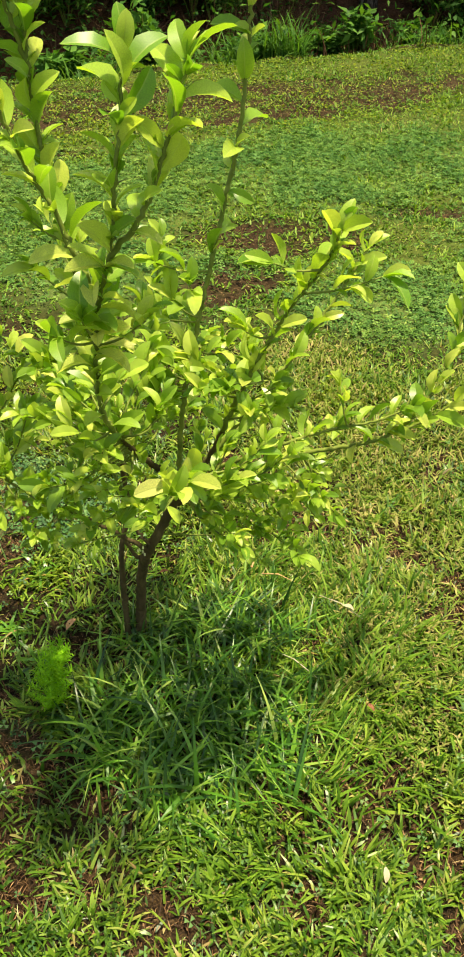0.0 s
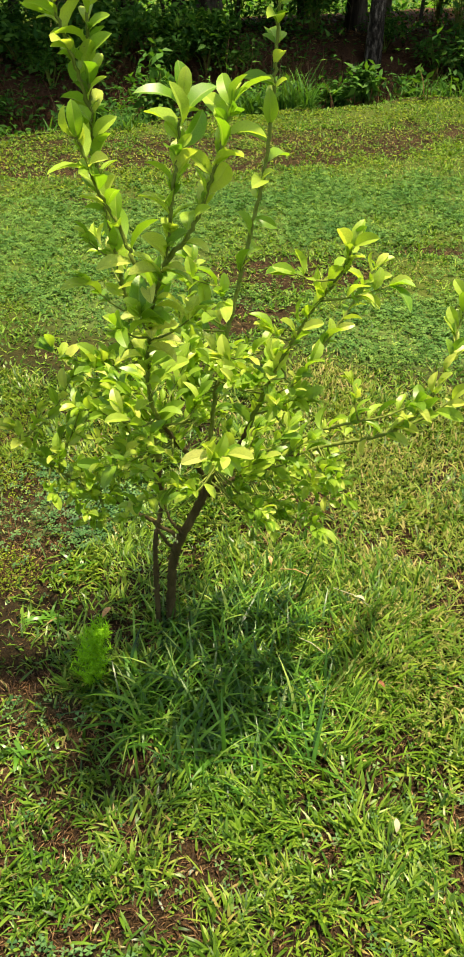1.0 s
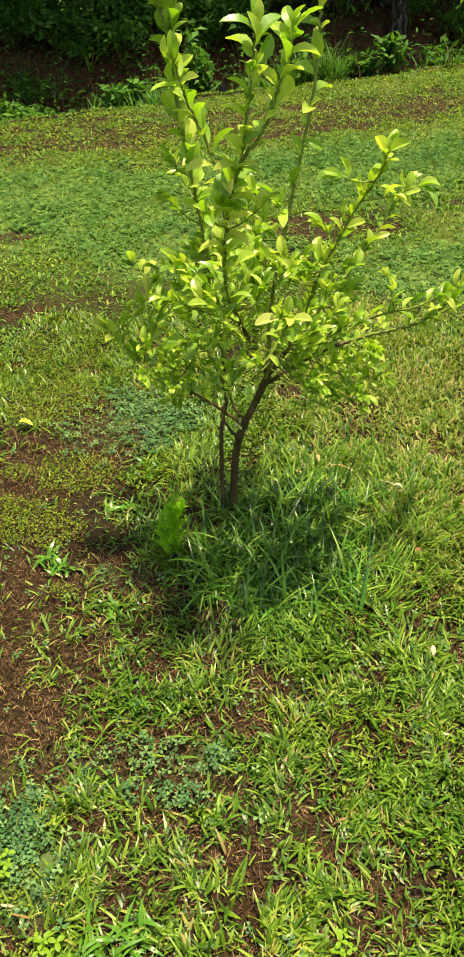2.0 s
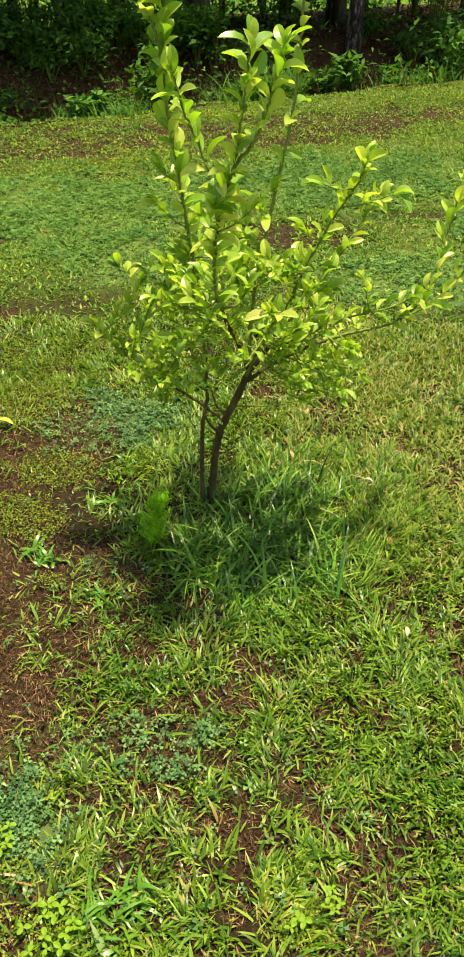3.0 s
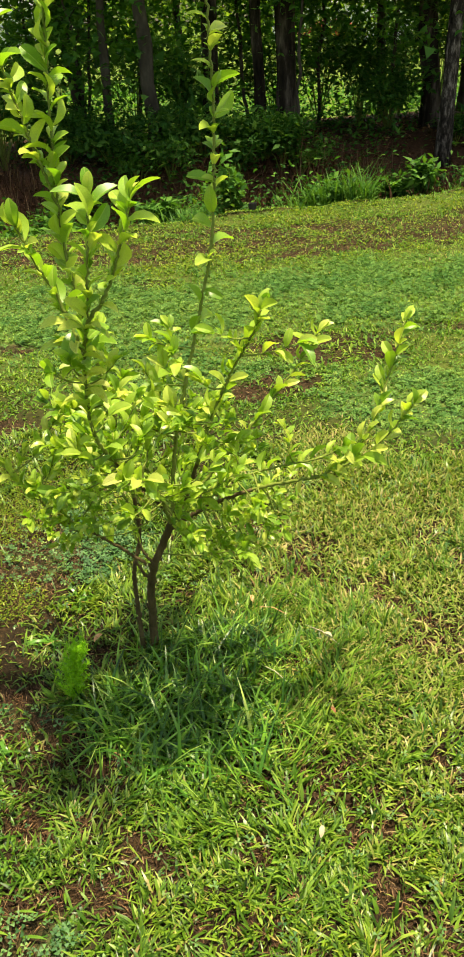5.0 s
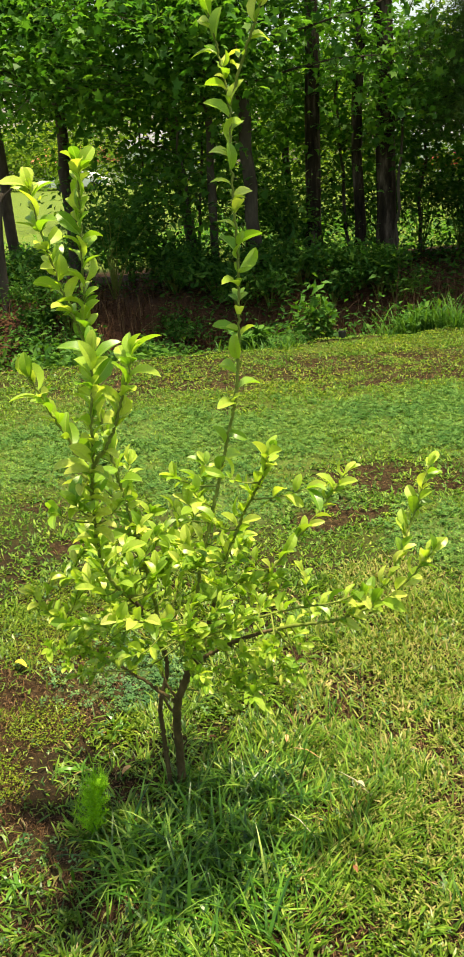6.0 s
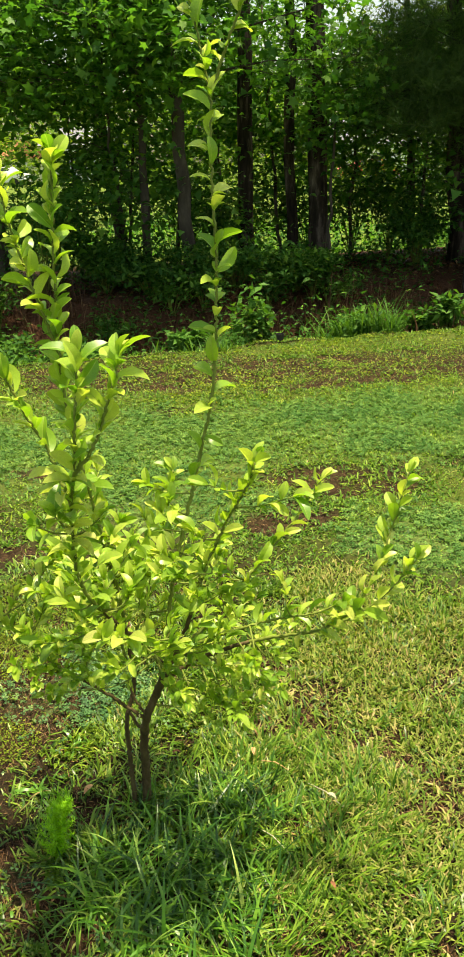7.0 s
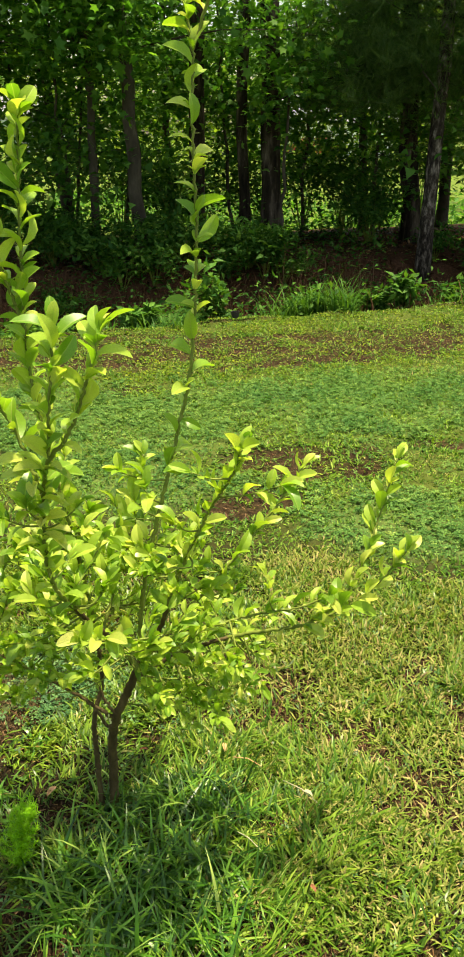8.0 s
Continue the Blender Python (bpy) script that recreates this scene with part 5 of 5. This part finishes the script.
bx_ = np.stack([rng.uniform(-9, 5, 420), rng.uniform(11.5, 14.5, 420), rng.uniform(0.05, 0.62, 420)], -1)
bx_[:, 2] *= 1 - 0.75 * smooth(-5.2, -6.4, bx_[:, 0])
tagged(new("bramble_thicket", raw_mesh("bramble_thicket", *leaf_cloud(bx_, 34, (0.25, 0.25, 0.12), 0.10, OVAL, 0.9), M_GUM)), "dark green bramble thicket between wood and field", "bramble", kind="stuff")


# dark plastic pot lying at the lawn's edge
px_, py_ = -0.63, 4.52
bm = bmesh.new()
bmesh.ops.create_cone(bm, cap_ends=True, segments=20, radius1=0.024, radius2=0.031, depth=0.055)
bmesh.ops.inset_region(bm, faces=[max(bm.faces, key=lambda f: f.calc_center_median().z)], thickness=0.004, depth=0)
top_f = max((f for f in bm.faces if len(f.verts) > 8), key=lambda f: f.calc_center_median().z)
r = bmesh.ops.extrude_face_region(bm, geom=[top_f])
for v in r["geom"]:
    if isinstance(v, bmesh.types.BMVert):
        v.co = Vector((v.co.x * 0.8, v.co.y * 0.8, v.co.z - 0.044))
bmesh.ops.delete(bm, geom=[top_f], context="FACES_ONLY")
me = bpy.data.meshes.new("plant_pot")
bm.to_mesh(me)
bm.free()
me.materials.append(M_PLASTIC)
pot = tagged(new("plant_pot", me), "small black plastic pot at the lawn's edge", "pot")
pot.location = (px_, py_, float(ground_z(px_, py_)) + 0.026)


# ---------------------------------------------------------------- far side of the field
def box(name, x0, x1, y0, y1, z0, z1, mat, parent, label=""):
    V = [(x, y, z) for z in (z0, z1) for y in (y0, y1) for x in (x0, x1)]
    Fs = [(0, 2, 3, 1), (4, 5, 7, 6), (0, 1, 5, 4), (2, 6, 7, 3), (0, 4, 6, 2), (1, 3, 7, 5)]
    return part(name, simple_mesh(name, V, Fs, mat, False), parent, label)


def house(x, y, turn, w, d, h, wall, roof, label):
    ob = empty("house", (x, y, float(ground_z(x, y))), label, "house")
    ob.rotation_euler = (0, 0, radians(turn))
    box("wall", -w / 2, w / 2, -d / 2, d / 2, -0.3, h, wall, ob)
    V = [(-w / 2 - .4, -d / 2 - .4, h), (w / 2 + .4, -d / 2 - .4, h), (w / 2 + .4, d / 2 + .4, h), (-w / 2 - .4, d / 2 + .4, h), (-w / 2 - .4, 0, h + d * 0.28), (w / 2 + .4, 0, h + d * 0.28)]
    part("roof", simple_mesh("roof", V, [(0, 1, 5, 4), (2, 3, 4, 5), (0, 4, 3), (1, 2, 5), (0, 3, 2, 1)], roof, False), ob)
    for k in range(3):
        cx = -w / 2 + w * (k + 0.5) / 3
        if k == 1:
            box("door", cx - 0.5, cx + 0.5, -d / 2 - 0.05, -d / 2 + 0.02, 0.0, 2.05, M_GLASS, ob)
        else:
            win = box("window", cx - 0.6, cx + 0.6, -d / 2 - 0.06, -d / 2 + 0.02, 0.9, 2.1, M_WHITE, ob)
            box("pane", cx - 0.52, cx + 0.52, -d / 2 - 0.075, -d / 2 - 0.062, 0.98, 2.02, M_GLASS, win)
    return ob


house(-8.0, 78, 8, 11, 8, 2.7, M_WHITE, M_ROOF, "white house with a grey shingle roof across the field")
house(-46, 80, -10, 7, 6, 2.2, M_WHITE, M_REDROOF, "white house with a red-brown roof across the field")
house(-36.5, 80, -10, 5, 6, 3.2, M_WHITE, M_ROOF, "small white outbuilding across the field")


def car(x, y, turn, paint, label):
    ob = empty("car", (x, y, float(ground_z(x, y))), label, "car")
    ob.rotation_euler = (0, 0, radians(turn))
    prof = [(-2.2, 0.35), (-2.25, 0.8), (-1.9, 0.95), (-1.2, 1.0), (-0.7, 1.45), (0.9, 1.47), (1.6, 1.0), (2.15, 0.92), (2.2, 0.4)]
    V = [(a, s * (0.85 if b < 1.2 else 0.68), b) for s in (-1, 1) for a, b in prof]
    n = len(prof)
    Fs = [tuple(range(n - 1, -1, -1)), tuple(range(n, 2 * n))] + [(i, (i + 1) % n, n + (i + 1) % n, n + i) for i in range(n)]
    part("body", simple_mesh("body", V, Fs, paint, False), ob)
    for s in (-1, 1):
        Vw = [(-1.0, s * 0.83, 1.02), (-0.62, s * 0.72, 1.4), (0.85, s * 0.72, 1.42), (1.35, s * 0.83, 1.02)]
        part("window", simple_mesh("window", Vw, [(0, 1, 2, 3)], M_GLASS, False), ob)
        for a in (-1.4, 1.4):
            V2, F2 = tube([(a, s * 0.70, 0.33), (a, s * 0.90, 0.33)], [0.33, 0.33], 16)
            part("wheel", simple_mesh("wheel", V2, F2, M_TYRE, False), ob)


car(-35.5, 62, 12, M_WHITE, "white car parked across the field")
car(-7.4, 66, 20, M_RED, "red car parked in front of the white house")


def far_woods(x0, x1, y0, y1, n, z0, z1, label, s=0.55):
    per = 26
    c = np.stack([rng.uniform(x0, x1, n), rng.uniform(y0, y1, n), np.zeros(n)], -1)
    c[:, 2] = z0 + rng.random(n) ** 0.8 * (z1 - z0) * (0.6 + 0.5 * vnoise(c[:, 0] * 0.16, c[:, 1] * 0.1, 71))
    me = raw_mesh("far_woods", *leaf_cloud(c, per, (0.9, 0.7, 0.7), s, OVAL, 0.9), M_FARLEAF)
    tagged(new("far_woods", me), label, "woods", kind="stuff")


far_woods(-75, -16, 86, 96, 380, 0.5, 11, "green wood beyond the far field", 0.8)
far_woods(-16, 40, 86, 100, 330, 0.5, 15, "green wood beyond the far houses", 0.8)
far_woods(-62, -37, 66, 72, 380, 0.3, 4.5, "leafy trees in front of the far house", 0.5)
far_woods(-13, -3.2, 19, 24, 170, 0.3, 4.2, "sunlit leafy trees in the middle distance", 0.22)
far_woods(-0.8, 3, 19, 24, 70, 0.3, 4.2, "sunlit leafy bushes in the middle distance", 0.22)
far_woods(3, 22, 15, 24, 300, 0.3, 8.0, "leafy trees in the middle distance", 0.25)
far_woods(-11, -3.5, 52, 58, 60, 0.1, 1.3, "low leafy bushes in front of the far house", 0.22)
far_woods(-5.6, 4.0, 42, 50, 230, 0.2, 9.0, "leafy trees beside the far house", 0.35)
far_woods(-15, -7.6, 42, 50, 140, 0.2, 5.5, "leafy trees standing in the far field", 0.35)
far_woods(-46, -14, -60, -30, 120, 0.3, 10, "wood behind the lawn", 0.6)
